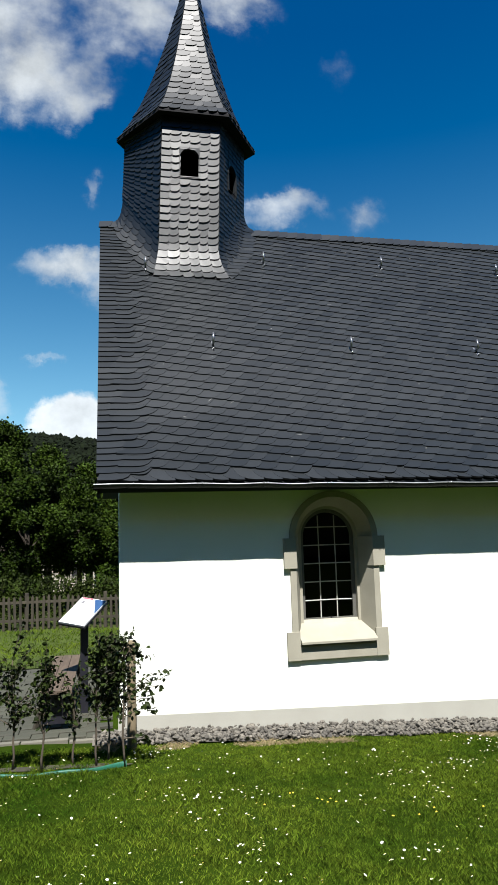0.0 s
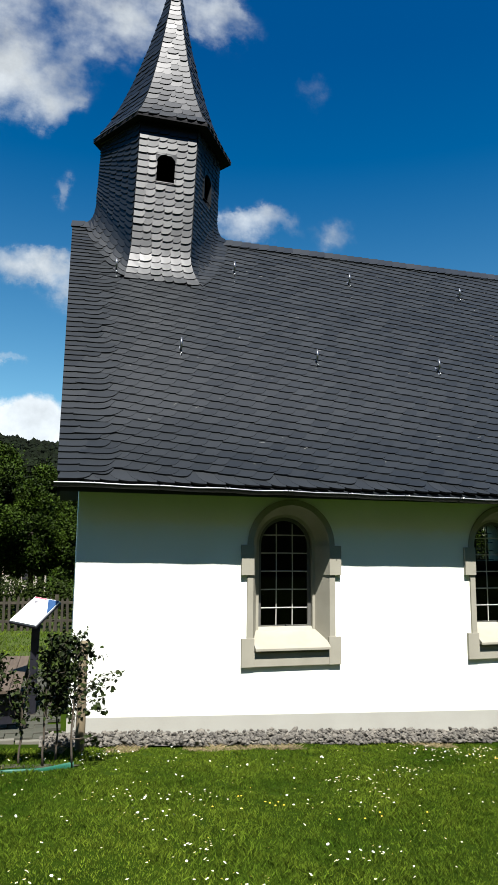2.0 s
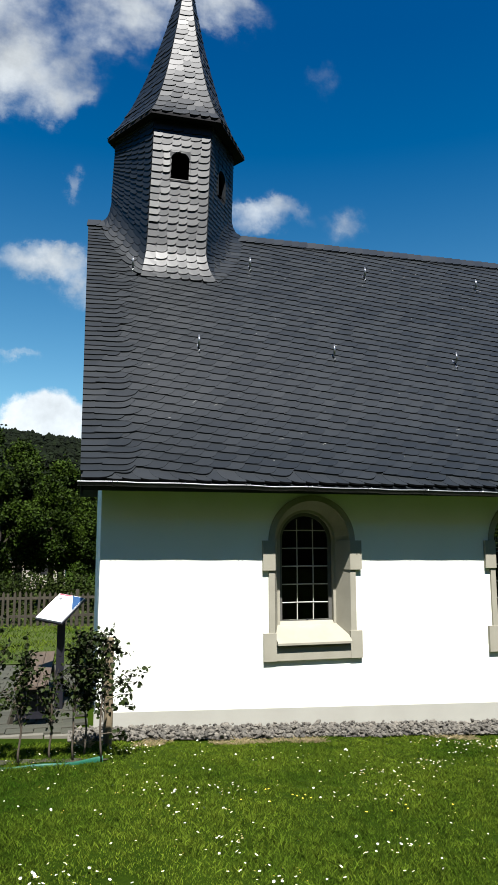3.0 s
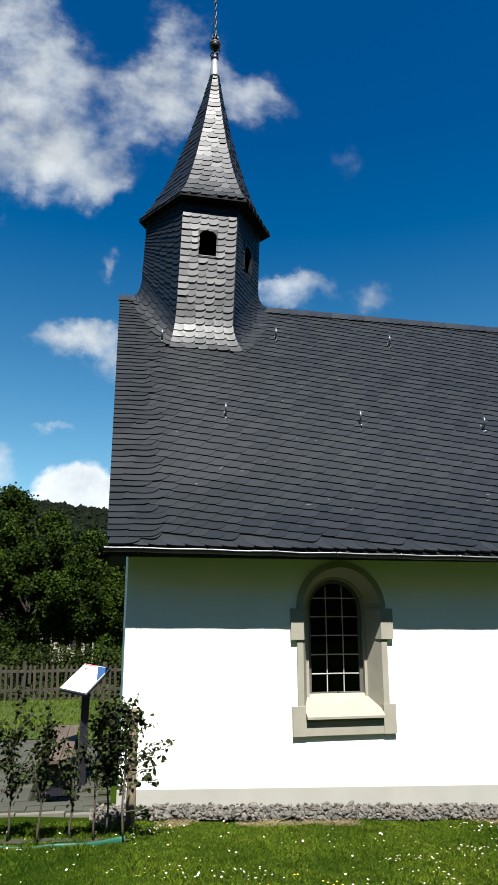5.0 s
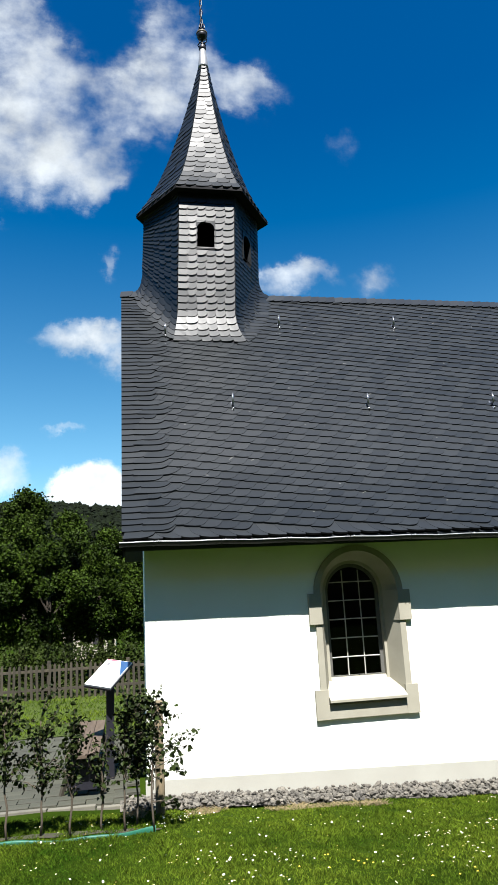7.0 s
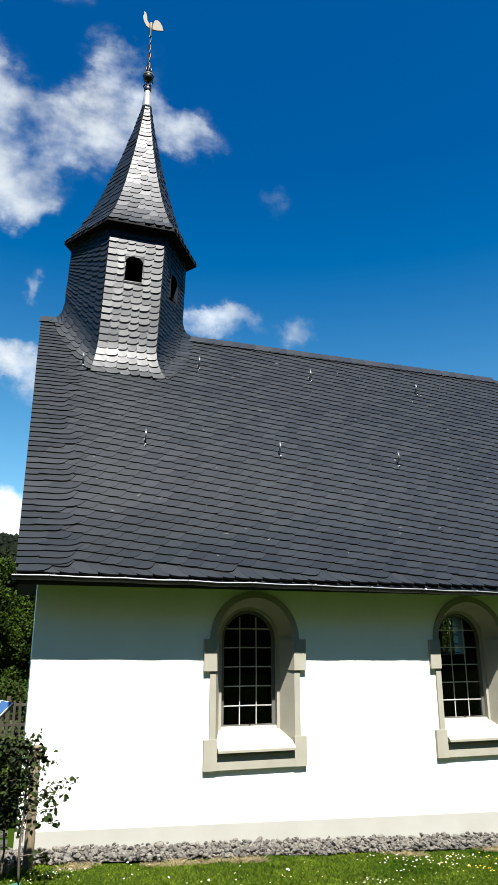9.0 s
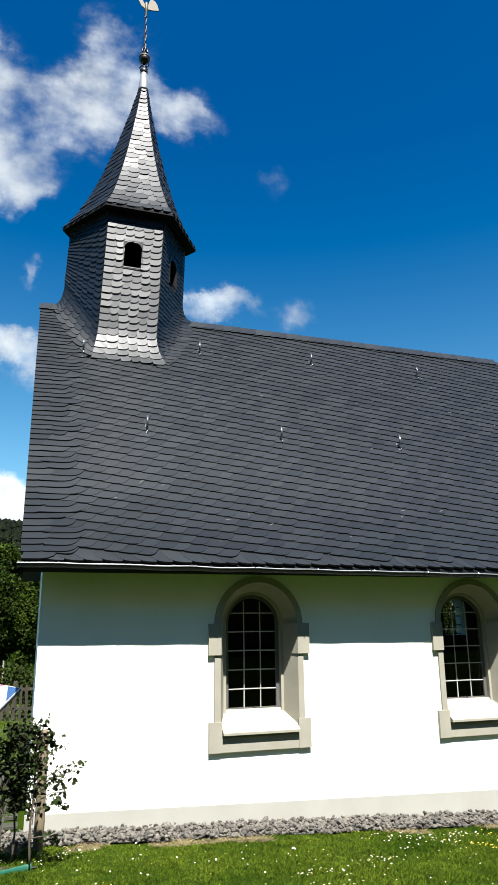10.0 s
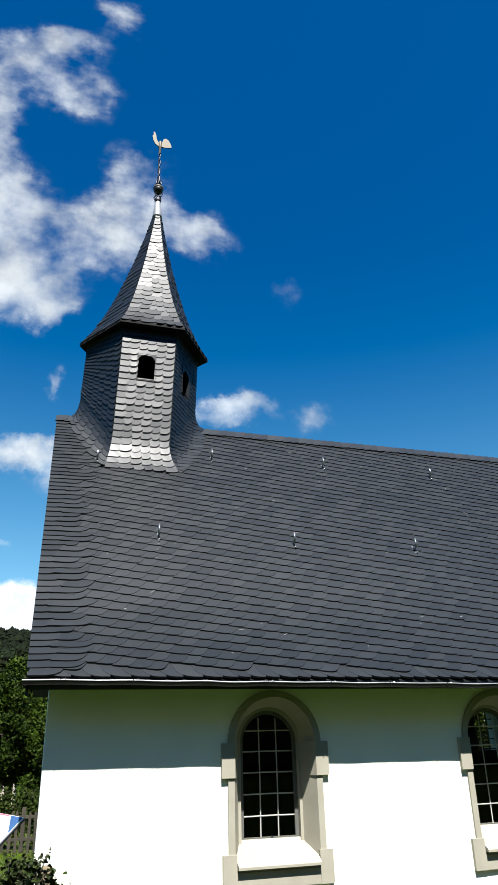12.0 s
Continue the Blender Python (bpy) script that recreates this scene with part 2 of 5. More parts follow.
HOUSE_ROOF = material("red_clay_tiles", (0.1452, 0.0594, 0.0396), 0.85, scale=2, fine=12, bump=0.5)

GLASS = bpy.data.materials.new("window_glass")
GLASS.use_nodes = True
gp = GLASS.node_tree.nodes["Principled BSDF"]
gp.inputs["Base Color"].default_value = (0.45, 0.47, 0.40, 1)
gp.inputs["Transmission Weight"].default_value = 1.0
gp.inputs["Roughness"].default_value, gp.inputs["IOR"].default_value = 0.02, 1.22

# ---------------------------------------------------------------- mesh helpers


def mesh_of(name, verts, faces, mat, smooth=False):
    me = bpy.data.meshes.new(name)
    me.from_pydata([tuple(v) for v in verts], [], faces)
    me.materials.append(mat)
    if smooth:
        for p in me.polygons:
            p.use_smooth = True
    me.update()
    return me


def part(name, data, mat, parent, label=""):
    """Links a bmesh or a mesh as one part under a thing."""
    if isinstance(data, bmesh.types.BMesh):
        me = bpy.data.meshes.new(name)
        data.to_mesh(me)
        data.free()
        me.materials.append(mat)
        data = me
    ob = new(name, data)
    ob.parent = parent
    return tagged(ob, label)


def single(name, data, mat, label, category, kind="", group=""):
    ob = part(name, data, mat, None)
    return tagged(ob, label, category, group, kind)


def thing(name, label, category, group="", at=(0, 0, 0), kind=""):
    ob = new(name)
    ob.location = at
    ob.empty_display_size = 0.1
    return tagged(ob, label, category, group, kind)


def box(x0, x1, y0, y1, z0, z1, bevel=0.0, bm=None):
    bm = bm or bmesh.new()
    got = bmesh.ops.create_cube(bm, size=1, matrix=Matrix.Translation(((x0 + x1) / 2, (y0 + y1) / 2, (z0 + z1) / 2)) @ Matrix.Diagonal((x1 - x0, y1 - y0, z1 - z0, 1)))
    if bevel:
        edges = list({e for v in got["verts"] for e in v.link_edges})
        bmesh.ops.bevel(bm, geom=edges, offset=bevel, segments=2, affect="EDGES", profile=0.7)
    return bm


def tube(points, radii, sides=8, closed_ends=True):
    """Vertices and faces of a round bar along points."""
    points = [Vector(p) for p in points]
    if isinstance(radii, (int, float)):
        radii = [radii] * len(points)
    verts, faces = [], []
    up = Vector((0.31, 0.17, 0.93))
    for i, p in enumerate(points):
        d = (points[min(i + 1, len(points) - 1)] - points[max(i - 1, 0)]).normalized()
        s = d.cross(up)
        s = s.normalized() if s.length > 0.05 else d.cross(Vector((1, 0, 0))).normalized()
        n = s.cross(d)
        for k in range(sides):
            q = 2 * math.pi * k / sides
            verts.append(p + (s * math.cos(q) + n * math.sin(q)) * radii[i])
    for i in range(len(points) - 1):
        for k in range(sides):
            a, b = i * sides + k, i * sides + (k + 1) % sides
            faces.append((a, b, b + sides, a + sides))
    if closed_ends:
        faces.append(tuple(range(sides))[::-1])
        faces.append(tuple(range((len(points) - 1) * sides, len(points) * sides)))
    return verts, faces


def merged(pieces):
    verts, faces = [], []
    for v, f in pieces:
        o = len(verts)
        verts += list(v)
        faces += [tuple(i + o for i in q) for q in f]
    return verts, faces


def lathe(profile, sides=16):
    """Vertices and faces of a turned form from (radius, height) pairs."""
    verts, faces = [], []
    for r, z in profile:
        for k in range(sides):
            q = 2 * math.pi * k / sides
            verts.append((r * math.cos(q), r * math.sin(q), z))
    for i in range(len(profile) - 1):
        for k in range(sides):
            a, b = i * sides + k, i * sides + (k + 1) % sides
            faces.append((a, b, b + sides, a + sides))
    faces.append(tuple(range(sides))[::-1])
    faces.append(tuple(range((len(profile) - 1) * sides, len(profile) * sides)))
    return verts, faces


def smoothstep(a, b, x):
    t = min(1.0, max(0.0, (x - a) / (b - a)))
    return t * t * (3 - 2 * t)


# ---------------------------------------------------------------- ground


def ground_z(x, y):
    base = 0.33 - 0.05 * min(8.0, max(-1.0, x))
    if y < -0.45:
        return base + 0.068 * min(20.0, -0.45 - y)
    return base - 0.022 * min(60.0, max(0.0, y - 2.0))


def sheet(name, xs, ys, height, mat, lift=0.0):
    verts = [(x, y, height(x, y) + lift) for y in ys for x in xs]
    n = len(xs)
    faces = [(j * n + i, j * n + i + 1, (j + 1) * n + i + 1, (j + 1) * n + i) for j in range(len(ys) - 1) for i in range(n - 1)]
    return mesh_of(name, verts, faces, mat, True)


def spaced(lo, hi, step, far):
    inner = [lo + step * i for i in range(int((hi - lo) / step) + 1)]
    outer = [step * 1.6 ** k for k in range(2, 40) if step * 1.6 ** k < far]
    return [lo - d for d in outer[::-1]] + inner + [inner[-1] + d for d in outer]


def lawn_z(x, y):
    near = smoothstep(14, 9, abs(x)) * smoothstep(14, 9, abs(y + 3))
    return ground_z(x, y) + near * (0.016 * noise.noise((x * 1.3, y * 1.3, 0)) + 0.008 * noise.noise((x * 5, y * 5, 3)))


lawn = tagged(new("ground", sheet("ground", spaced(-9, 11, 0.2, 3000), spaced(-11, 6, 0.2, 3000), lawn_z, TURF)), "sloping mown lawn that runs on into green meadow", "lawn", kind="structure")


# ---------------------------------------------------------------- chapel: shape
L, W, RIDGE_Y = 13.3, 7.54, 3.77
EAVE_Y, EAVE_Z, KICK_Y, RIDGE_Z = -0.42, 3.19, 0.058, 8.28
VERGE_X, HIP_X = -0.25, 9.55
WALL_T = 0.45


def roof_profile(top_angle):
    """The slope's line from the eave up, a little flatter at its foot: (v, y, z, angle)."""
    y, z, v, rows = EAVE_Y, EAVE_Z, 0.0, []
    while y < RIDGE_Y:
        an = radians(43 + (top_angle - 43) * smoothstep(0.1, 1.9, v))
        rows.append((v, y, z, an))
        y, z, v = y + 0.01 * math.cos(an), z + 0.01 * math.sin(an), v + 0.01
    return rows, z


lo, hi = 44.0, 58.0
for _ in range(30):
    mid_angle = (lo + hi) / 2
    PROFILE, reached = roof_profile(mid_angle)
    lo, hi = (mid_angle, hi) if reached < RIDGE_Z else (lo, mid_angle)
ROOF_LEN = PROFILE[-1][0]


def roof_yz(v):
    """A point of the south roof, v metres up the slope from the eave, with its outward normal and the way up."""
    i = min(len(PROFILE) - 1, max(0, int(v * 100)))
    v0, y, z, an = PROFILE[i]
    c, d = math.cos(an), math.sin(an)
    return y + (v - v0) * c, z + (v - v0) * d, Vector((0, -d, c)), Vector((0, c, d))


PROFILE_Y, PROFILE_Z, PROFILE_V = (np.array([p[i] for p in PROFILE]) for i in (1, 2, 0))


def roof_v(y):
    return np.interp(y, PROFILE_Y, PROFILE_V)


def roof_z(y):
    y = RIDGE_Y - abs(y - RIDGE_Y)
    return float(np.interp(y, PROFILE_Y, PROFILE_Z)) + min(0.0, y - EAVE_Y)


def hip_limit(y):
    """How far east the south roof reaches at that depth."""
    return HIP_X + (RIDGE_Y - y)


WINDOWS = (2.65, 5.78)
SPRING_Z, HALF = 2.50, 0.505
NORTH_WINDOWS, N_HALF, N_SILL, N_SPRING = (10.35,), 0.34, 2.2, 2.82


def wall_with_arches(name, y0, y1, x0, x1, z0, z1, centres, half, sill, spring, steps=18):
    """A thick wall along x with round-headed openings through it."""
    verts, faces = [], []

    def slab(a, b, lo, hi):
        o = len(verts)
        for y in (y0, y1):
            verts.extend(((a, y, lo), (b, y, lo), (b, y, hi), (a, y, hi)))
        for q in ((0, 1, 2, 3), (7, 6, 5, 4), (0, 4, 5, 1), (3, 2, 6, 7), (0, 3, 7, 4), (1, 5, 6, 2)):
            faces.append(tuple(o + i for i in q))

    edge = x0
    for c in centres:
        slab(edge, c - half, z0, z1)
        slab(c - half, c + half, z0, sill)
        for i in range(steps):
            q0, q1 = math.pi * (1 - i / steps), math.pi * (1 - (i + 1) / steps)
            a, b = c + half * math.cos(q0), c + half * math.cos(q1)
            za, zb = spring + half * math.sin(q0), spring + half * math.sin(q1)
            o = len(verts)
            for y in (y0, y1):
                verts.extend(((a, y, za), (b, y, zb), (b, y, z1), (a, y, z1)))
            for q in ((0, 1, 2, 3), (7, 6, 5, 4), (0, 4, 5, 1), (3, 2, 6, 7)):
                faces.append(tuple(o + k for k in q))
        edge = c + half
    slab(edge, x1, z0, z1)
    return mesh_of(name, verts, faces, PLASTER)


TOP = 3.30
chapel_walls = {}
for name, y0, y1, cs, half in (("wall_south", 0, WALL_T, WINDOWS, HALF + 0.045), ("wall_north", W - WALL_T, W, NORTH_WINDOWS, N_HALF)):
    ob = new(name, wall_with_arches(name, y0, y1, 0 if y0 == 0 else 0.17, L, -0.4, TOP, cs, half, 1.03 if y0 == 0 else N_SILL, SPRING_Z if y0 == 0 else N_SPRING))
    chapel_walls[name] = tagged(ob, "thick white lime-plastered chapel wall with arched openings", "wall", kind="structure")
gable = mesh_of("wall_west", [(x + 0.022 * (y - WALL_T), y, z) for x in (0, WALL_T) for y, z in ((WALL_T, -0.4), (W - WALL_T, -0.4), (W - WALL_T, TOP), (W - WALL_T, roof_z(W - WALL_T) - 0.12), (RIDGE_Y, RIDGE_Z - 0.12), (WALL_T, roof_z(WALL_T) - 0.12), (WALL_T, TOP))],
                [(6, 5, 4, 3, 2, 1, 0), (7, 8, 9, 10, 11, 12, 13)] + [(i, (i + 1) % 7, 7 + (i + 1) % 7, 7 + i) for i in range(7)], PLASTER)
tagged(new("wall_west", gable), "white plastered gable wall in its own shade", "wall", kind="structure")
single("wall_east", box(L - WALL_T, L, WALL_T, W - WALL_T, -0.4, TOP), PLASTER, "white plastered end wall under the hipped roof", "wall", "structure")
# floor and ceiling carry the indoor shade in their colour
single("floor", box(WALL_T, L - WALL_T, WALL_T, W - WALL_T, 0.2, 0.35), INDOOR_SHADE, "stone floor inside the chapel, coloured near-black for indoor shade", "floor", "structure")
single("ceiling", box(WALL_T, L - WALL_T, WALL_T, W - WALL_T, 3.32, 3.42), INDOOR_SHADE, "flat ceiling inside the chapel, coloured near-black for indoor shade", "ceiling", "structure")

# plinth: its upper edge falls gently with the ground
pv = []
for x in [i * L / 24 for i in range(25)]:
    top = 0.553 - 0.0325 * x
    for y, z in ((-0.022, -0.4), (-0.022, top - 0.008), (-0.014, top), (0.01, top), (0.01, -0.4)):
        pv.append((x - (0.02 if x == 0 else 0), y, z))
pf = [(i * 5 + k, (i + 1) * 5 + k, (i + 1) * 5 + k + 1, i * 5 + k + 1) for i in range(24) for k in range(4)] + [(0, 1, 2, 3, 4), (124, 123, 122, 121, 120)]
tagged(new("plinth", mesh_of("plinth", pv, pf, PLINTH)), "low beige painted plinth along the wall's foot", "plinth", kind="structure")


# ---------------------------------------------------------------- windows
def arch_band(name, r0, r1, y0, y1, c, spring, steps=22):
    """A ring of voussoir stone: half a ring between two radii, y0 in front, y1 behind."""
    verts, faces = [], []
    for i in range(steps + 1):
        q = math.pi * (1 - i / steps)
        for r, y in ((r1, y0), (r1, y1), (r0, y1), (r0, y0)):
            verts.append((c + r * math.cos(q), y, spring + r * math.sin(q)))
    for i in range(steps):
        for k in range(4):
            a, b = i * 4 + k, i * 4 + (k + 1) % 4
            faces.append((a, b, b + 4, a + 4))
    faces += [(3, 2, 1, 0), tuple(steps * 4 + k for k in range(4))]
    return mesh_of(name, verts, faces, STONE, False)


def prism(poly, z0, z1):
    n = len(poly)
    verts = [(x, y, z) for z in (z0, z1) for x, y in poly]
    faces = [tuple(range(n))[::-1], tuple(range(n, 2 * n))] + [(i, (i + 1) % n, n + (i + 1) % n, n + i) for i in range(n)]
    return verts, faces


FRAME_Y, GLASS_HALF, GLASS_Z = 0.28, 0.330, 1.47


def window(name, c):
    w = thing(name, "arched chapel window with pale stone surround and leaded panes", "window", at=(c, 0, 0), kind="structure")
    out, inn = 0.58, HALF
    # jambs with a splayed inner face
    for s in (-1, 1):
        poly = [(s * out, -0.03), (s * inn, -0.03), (s * (GLASS_HALF + 0.07), FRAME_Y - 0.06), (s * (GLASS_HALF + 0.035), FRAME_Y - 0.06), (s * (GLASS_HALF + 0.035), FRAME_Y + 0.08), (s * out, FRAME_Y + 0.08)]
        if s < 0:
            poly = poly[::-1]
        part("jamb", mesh_of("jamb", *prism(poly, 1.365, 2.13), STONE), STONE, w)
        imp = [(s * 0.66, -0.05), (s * (inn - 0.004), -0.05), (s * (GLASS_HALF + 0.068), FRAME_Y - 0.06), (s * (GLASS_HALF + 0.033), FRAME_Y - 0.06), (s * (GLASS_HALF + 0.033), FRAME_Y + 0.08), (s * 0.66, FRAME_Y + 0.08)]
        if s < 0:
            imp = imp[::-1]
        part("impost", mesh_of("impost", *prism(imp, 2.13, 2.50), STONE), STONE, w)
        blk = [(s * 0.65, -0.045), (s * 0.49, -0.045), (s * 0.49, -0.004), (s * (GLASS_HALF + 0.03), FRAME_Y + 0.08), (s * 0.65, FRAME_Y + 0.08)]
        if s < 0:
            blk = blk[::-1]
        part("sill_block", mesh_of("sill_block", *prism(blk, 1.03, 1.365), STONE), STONE, w)
    # arch and its splayed soffit
    part("arch", arch_band("arch", inn, out, -0.03, 0.02, 0, SPRING_Z), STONE, w)
    verts, faces = [], []
    steps = 22
    for i in range(steps + 1):
        q = math.pi * (1 - i / steps)
        for r, y in ((out - 0.02, 0.02), (inn, 0.02), (GLASS_HALF + 0.07, FRAME_Y - 0.06), (GLASS_HALF + 0.035, FRAME_Y - 0.06), (GLASS_HALF + 0.035, FRAME_Y + 0.08), (out - 0.02, FRAME_Y + 0.08)):
            verts.append((r * math.cos(q), y, SPRING_Z + r * math.sin(q)))
    for i in range(steps):
        for k in range(6):
            a, b = i * 6 + k, i * 6 + (k + 1) % 6
            faces.append((a, b, b + 6, a + 6))
    part("arch_soffit", mesh_of("arch_soffit", verts, faces, STONE), STONE, w)
    # bottom stone and sloping sill with a lip
    part("bottom_stone", box(-0.49, 0.49, -0.042, WALL_T - 0.06, 1.03, 1.195, 0.006), STONE, w)
    sx = 0.487
    sill = [(-0.100, 1.222), (-0.100, 1.248), (-0.090, 1.258), (FRAME_Y - 0.07, 1.425), (FRAME_Y - 0.02, 1.47), (FRAME_Y + 0.1, 1.47), (FRAME_Y + 0.1, 1.196), (-0.03, 1.196), (-0.03, 1.222)]
    n = len(sill)
    sv = [(x, y, z) for x in (-sx, sx) for y, z in sill]
    sf = [tuple(range(n)), tuple(range(2 * n - 1, n - 1, -1))] + [(i, n + i, n + (i + 1) % n, (i + 1) % n) for i in range(n)]
    part("window_sill", mesh_of("window_sill", sv, sf, STONE), STONE, w)
    # frame, glass and bars
    fv, ff = [], []
    path = [(-GLASS_HALF, GLASS_Z)] + [(GLASS_HALF * math.cos(math.pi * (1 - i / 20)), SPRING_Z + GLASS_HALF * math.sin(math.pi * (1 - i / 20))) for i in range(21)] + [(GLASS_HALF, GLASS_Z)]
    m = len(path)
    for k, (x, z) in enumerate(path):
        cx, cz = (x * 0.965, SPRING_Z + (z - SPRING_Z) * 0.965) if z > SPRING_Z else (x * 0.965, max(z, GLASS_Z + 0.016))
        ox, oz = (x * 1.10, SPRING_Z + (z - SPRING_Z) * 1.10) if z > SPRING_Z else (x * 1.10, z)
        fv += [(ox, FRAME_Y, oz), (cx, FRAME_Y, cz), (cx, FRAME_Y + 0.04, cz), (ox, FRAME_Y + 0.04, oz)]
    for i in range(m):
        j = (i + 1) % m
        ff += [(i * 4 + k, j * 4 + k, j * 4 + (k + 1) % 4, i * 4 + (k + 1) % 4) for k in range(4)]
    part("window_frame", mesh_of("window_frame", fv, ff, CASEMENT), CASEMENT, w)
    part("pane", mesh_of("pane", [(x * 1.02, FRAME_Y + d, z) for d in (0.020, 0.025) for x, z in path], [tuple(range(m)), tuple(range(2 * m - 1, m - 1, -1))] + [(m + i, m + (i + 1) % m, (i + 1) % m, i) for i in range(m)], GLASS), GLASS, w)

    def reach(z):
        return GLASS_HALF * 0.95 if z < SPRING_Z else math.sqrt(max(0.0, (GLASS_HALF * 0.95) ** 2 - (z - SPRING_Z) ** 2))
    for k in range(1, 6):
        z = GLASS_Z + 0.232 * k
        part("bar", mesh_of("bar", *tube([(-reach(z), FRAME_Y + 0.008, z), (0, FRAME_Y + 0.006, z + 0.003), (reach(z), FRAME_Y + 0.008, z)], 0.0075, 6), LEAD), LEAD, w)
    for x in (-0.110, 0.110):
        part("bar", mesh_of("bar", *tube([(x, FRAME_Y + 0.012, GLASS_Z + 0.01), (x + 0.004, FRAME_Y + 0.012, 2.1), (x, FRAME_Y + 0.012, SPRING_Z + 0.28)], 0.0075, 6), LEAD), LEAD, w)
    part("knob", mesh_of("knob", *tube([(0.02, FRAME_Y - 0.01, 1.478), (0.02, FRAME_Y - 0.01, 1.495)], 0.012, 8), IRON), IRON, w, "small dark drain hole cap")
    return w


for i, c in enumerate(WINDOWS):
    window("window_%d" % (i + 1), c)
for c in NORTH_WINDOWS:
    w = thing("window_3", "arched window in the far wall, seen through the chapel", "window", at=(c, 0, 0), kind="structure")
    y = W - 0.2
    for k in range(0, 5):
        z = N_SILL + 0.03 + 0.22 * k
        r = N_HALF if z < N_SPRING else math.sqrt(max(0.0, N_HALF ** 2 - (z - N_SPRING) ** 2))
        part("bar", mesh_of("bar", *tube([(-r, y, z), (r, y, z)], 0.014, 6), IRON), IRON, w)
    for x in (-0.17, 0, 0.17):
        part("bar", mesh_of("bar", *tube([(x, y, N_SILL), (x, y, N_SPRING + math.sqrt(N_HALF ** 2 - x * x))], 0.014, 6), IRON), IRON, w)
# added dark sheets over the white inner walls, standing for indoor shade
lining = wall_with_arches("shade_lining", W - WALL_T - 0.03, W - WALL_T - 0.004, WALL_T + 0.01, L - WALL_T - 0.05, 0.352, 3.31, NORTH_WINDOWS, N_HALF, N_SILL, N_SPRING)
lining.materials[0] = INDOOR_SHADE
tagged(new("shade_lining", lining), "added near-black lining that stands for the chapel's indoor shade", "panelling", kind="structure")
single("end_shade_lining", box(L - WALL_T - 0.04, L - WALL_T - 0.005, WALL_T + 0.01, W - WALL_T - 0.04, 0.352, 3.31), INDOOR_SHADE, "added near-black sheet for indoor shade on the chapel's end wall", "panelling", "structure")

# ---------------------------------------------------------------- roof
ROOF_DROP = 0.035
half_prof = [(EAVE_Y + 0.02, EAVE_Z - 0.02)] + [(q[1], q[2] - ROOF_DROP) for q in PROFILE[20::40]] + [(RIDGE_Y, RIDGE_Z - ROOF_DROP)]
prof = half_prof + [(W - y, z) for y, z in half_prof[-2:1:-1]]
NP = len(prof)
west = [(VERGE_X + 0.01, y, z) for y, z in prof]
east = [(hip_limit(min(y, W - y)) - 0.02, y, z) for y, z in prof]
rv = west + east + [(x, y, z - 0.10) for x, y, z in west + east]
rf = []
for i in range(NP - 1):
    rf.append((i, NP + i, NP + 1 + i, i + 1))
    rf.append((2 * NP + i, 2 * NP + 1 + i, 3 * NP + 1 + i, 3 * NP + i))
    rf.append((i, i + 1, 2 * NP + i + 1, 2 * NP + i))
for i in range(NP // 2):
    j = NP - 1 - i
    if i + 1 < j - 1:
        rf.append((NP + i, NP + j, NP + j - 1, NP + i + 1))
    else:
        rf.append((NP + i, NP + j, NP + i + 1))
rf += [(0, 2 * NP, 3 * NP, NP), (NP - 1, 2 * NP - 1, 4 * NP - 1, 3 * NP - 1), (NP, 3 * NP, 4 * NP - 1, 2 * NP - 1)]
roof = thing("roof", "steep slate roof with rising courses, a gable end and a hipped end", "roof", kind="structure")
part("roof_deck", mesh_of("roof_deck", rv, rf, SLATE), SLATE, roof)
part("eave_board", box(VERGE_X + 0.03, L + 0.5, EAVE_Y + 0.07, 0.02, 3.105, 3.130, 0.003), SOFFIT, roof)
part("fascia", box(VERGE_X + 0.02, L + 0.5, EAVE_Y + 0.025, EAVE_Y + 0.068, 3.095, 3.165, 0.003), SOFFIT, roof)
vb = []
for y, z in half_prof:
    vb += [(VERGE_X, y, z - 0.16), (VERGE_X, y, z + 0.02), (VERGE_X + 0.03, y, z + 0.02), (VERGE_X + 0.03, y, z - 0.16)]
part("verge_board", mesh_of("verge_board", vb, [(i * 4 + k, i * 4 + (k + 1) % 4, i * 4 + 4 + (k + 1) % 4, i * 4 + 4 + k) for i in range(len(half_prof) - 1) for k in range(4)] + [(0, 1, 2, 3)], SOFFIT), SOFFIT, roof)

# gutter
gv, gf = [], []
GX0, GX1 = VERGE_X - 0.04, L + 0.4
gsec = []
for k in range(11):
    q = math.pi + math.pi * k / 10
    gsec.append((0.046 * math.cos(q), 0.046 * math.sin(q)))
inner = [(0.039 * y / 0.046, 0.039 * z / 0.046) for y, z in gsec[::-1]]
gsec = gsec + inner
GUTTER_XS = [GX0 + (GX1 - GX0) * k / 110 for k in range(111)]


def gutter_z(x):
    """The channel's fall, with a slight sag between its brackets."""
    return 3.165 - 0.0085 * x - 0.011 * math.sin(math.pi * (x - 0.1) / 0.78) ** 2 * (0.7 + 0.6 * noise.noise((x * 0.8, 3, 3)))


for x in GUTTER_XS:
    gv += [(x, EAVE_Y - 0.042 + y, gutter_z(x) + z) for y, z in gsec]
n = len(gsec)
gf = [(j * n + k, (j + 1) * n + k, (j + 1) * n + (k + 1) % n, j * n + (k + 1) % n) for j in range(110) for k in range(n)] + [tuple(range(n)), tuple(range(111 * n - 1, 110 * n - 1, -1))]
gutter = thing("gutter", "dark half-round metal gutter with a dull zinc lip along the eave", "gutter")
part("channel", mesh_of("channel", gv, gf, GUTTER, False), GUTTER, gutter)
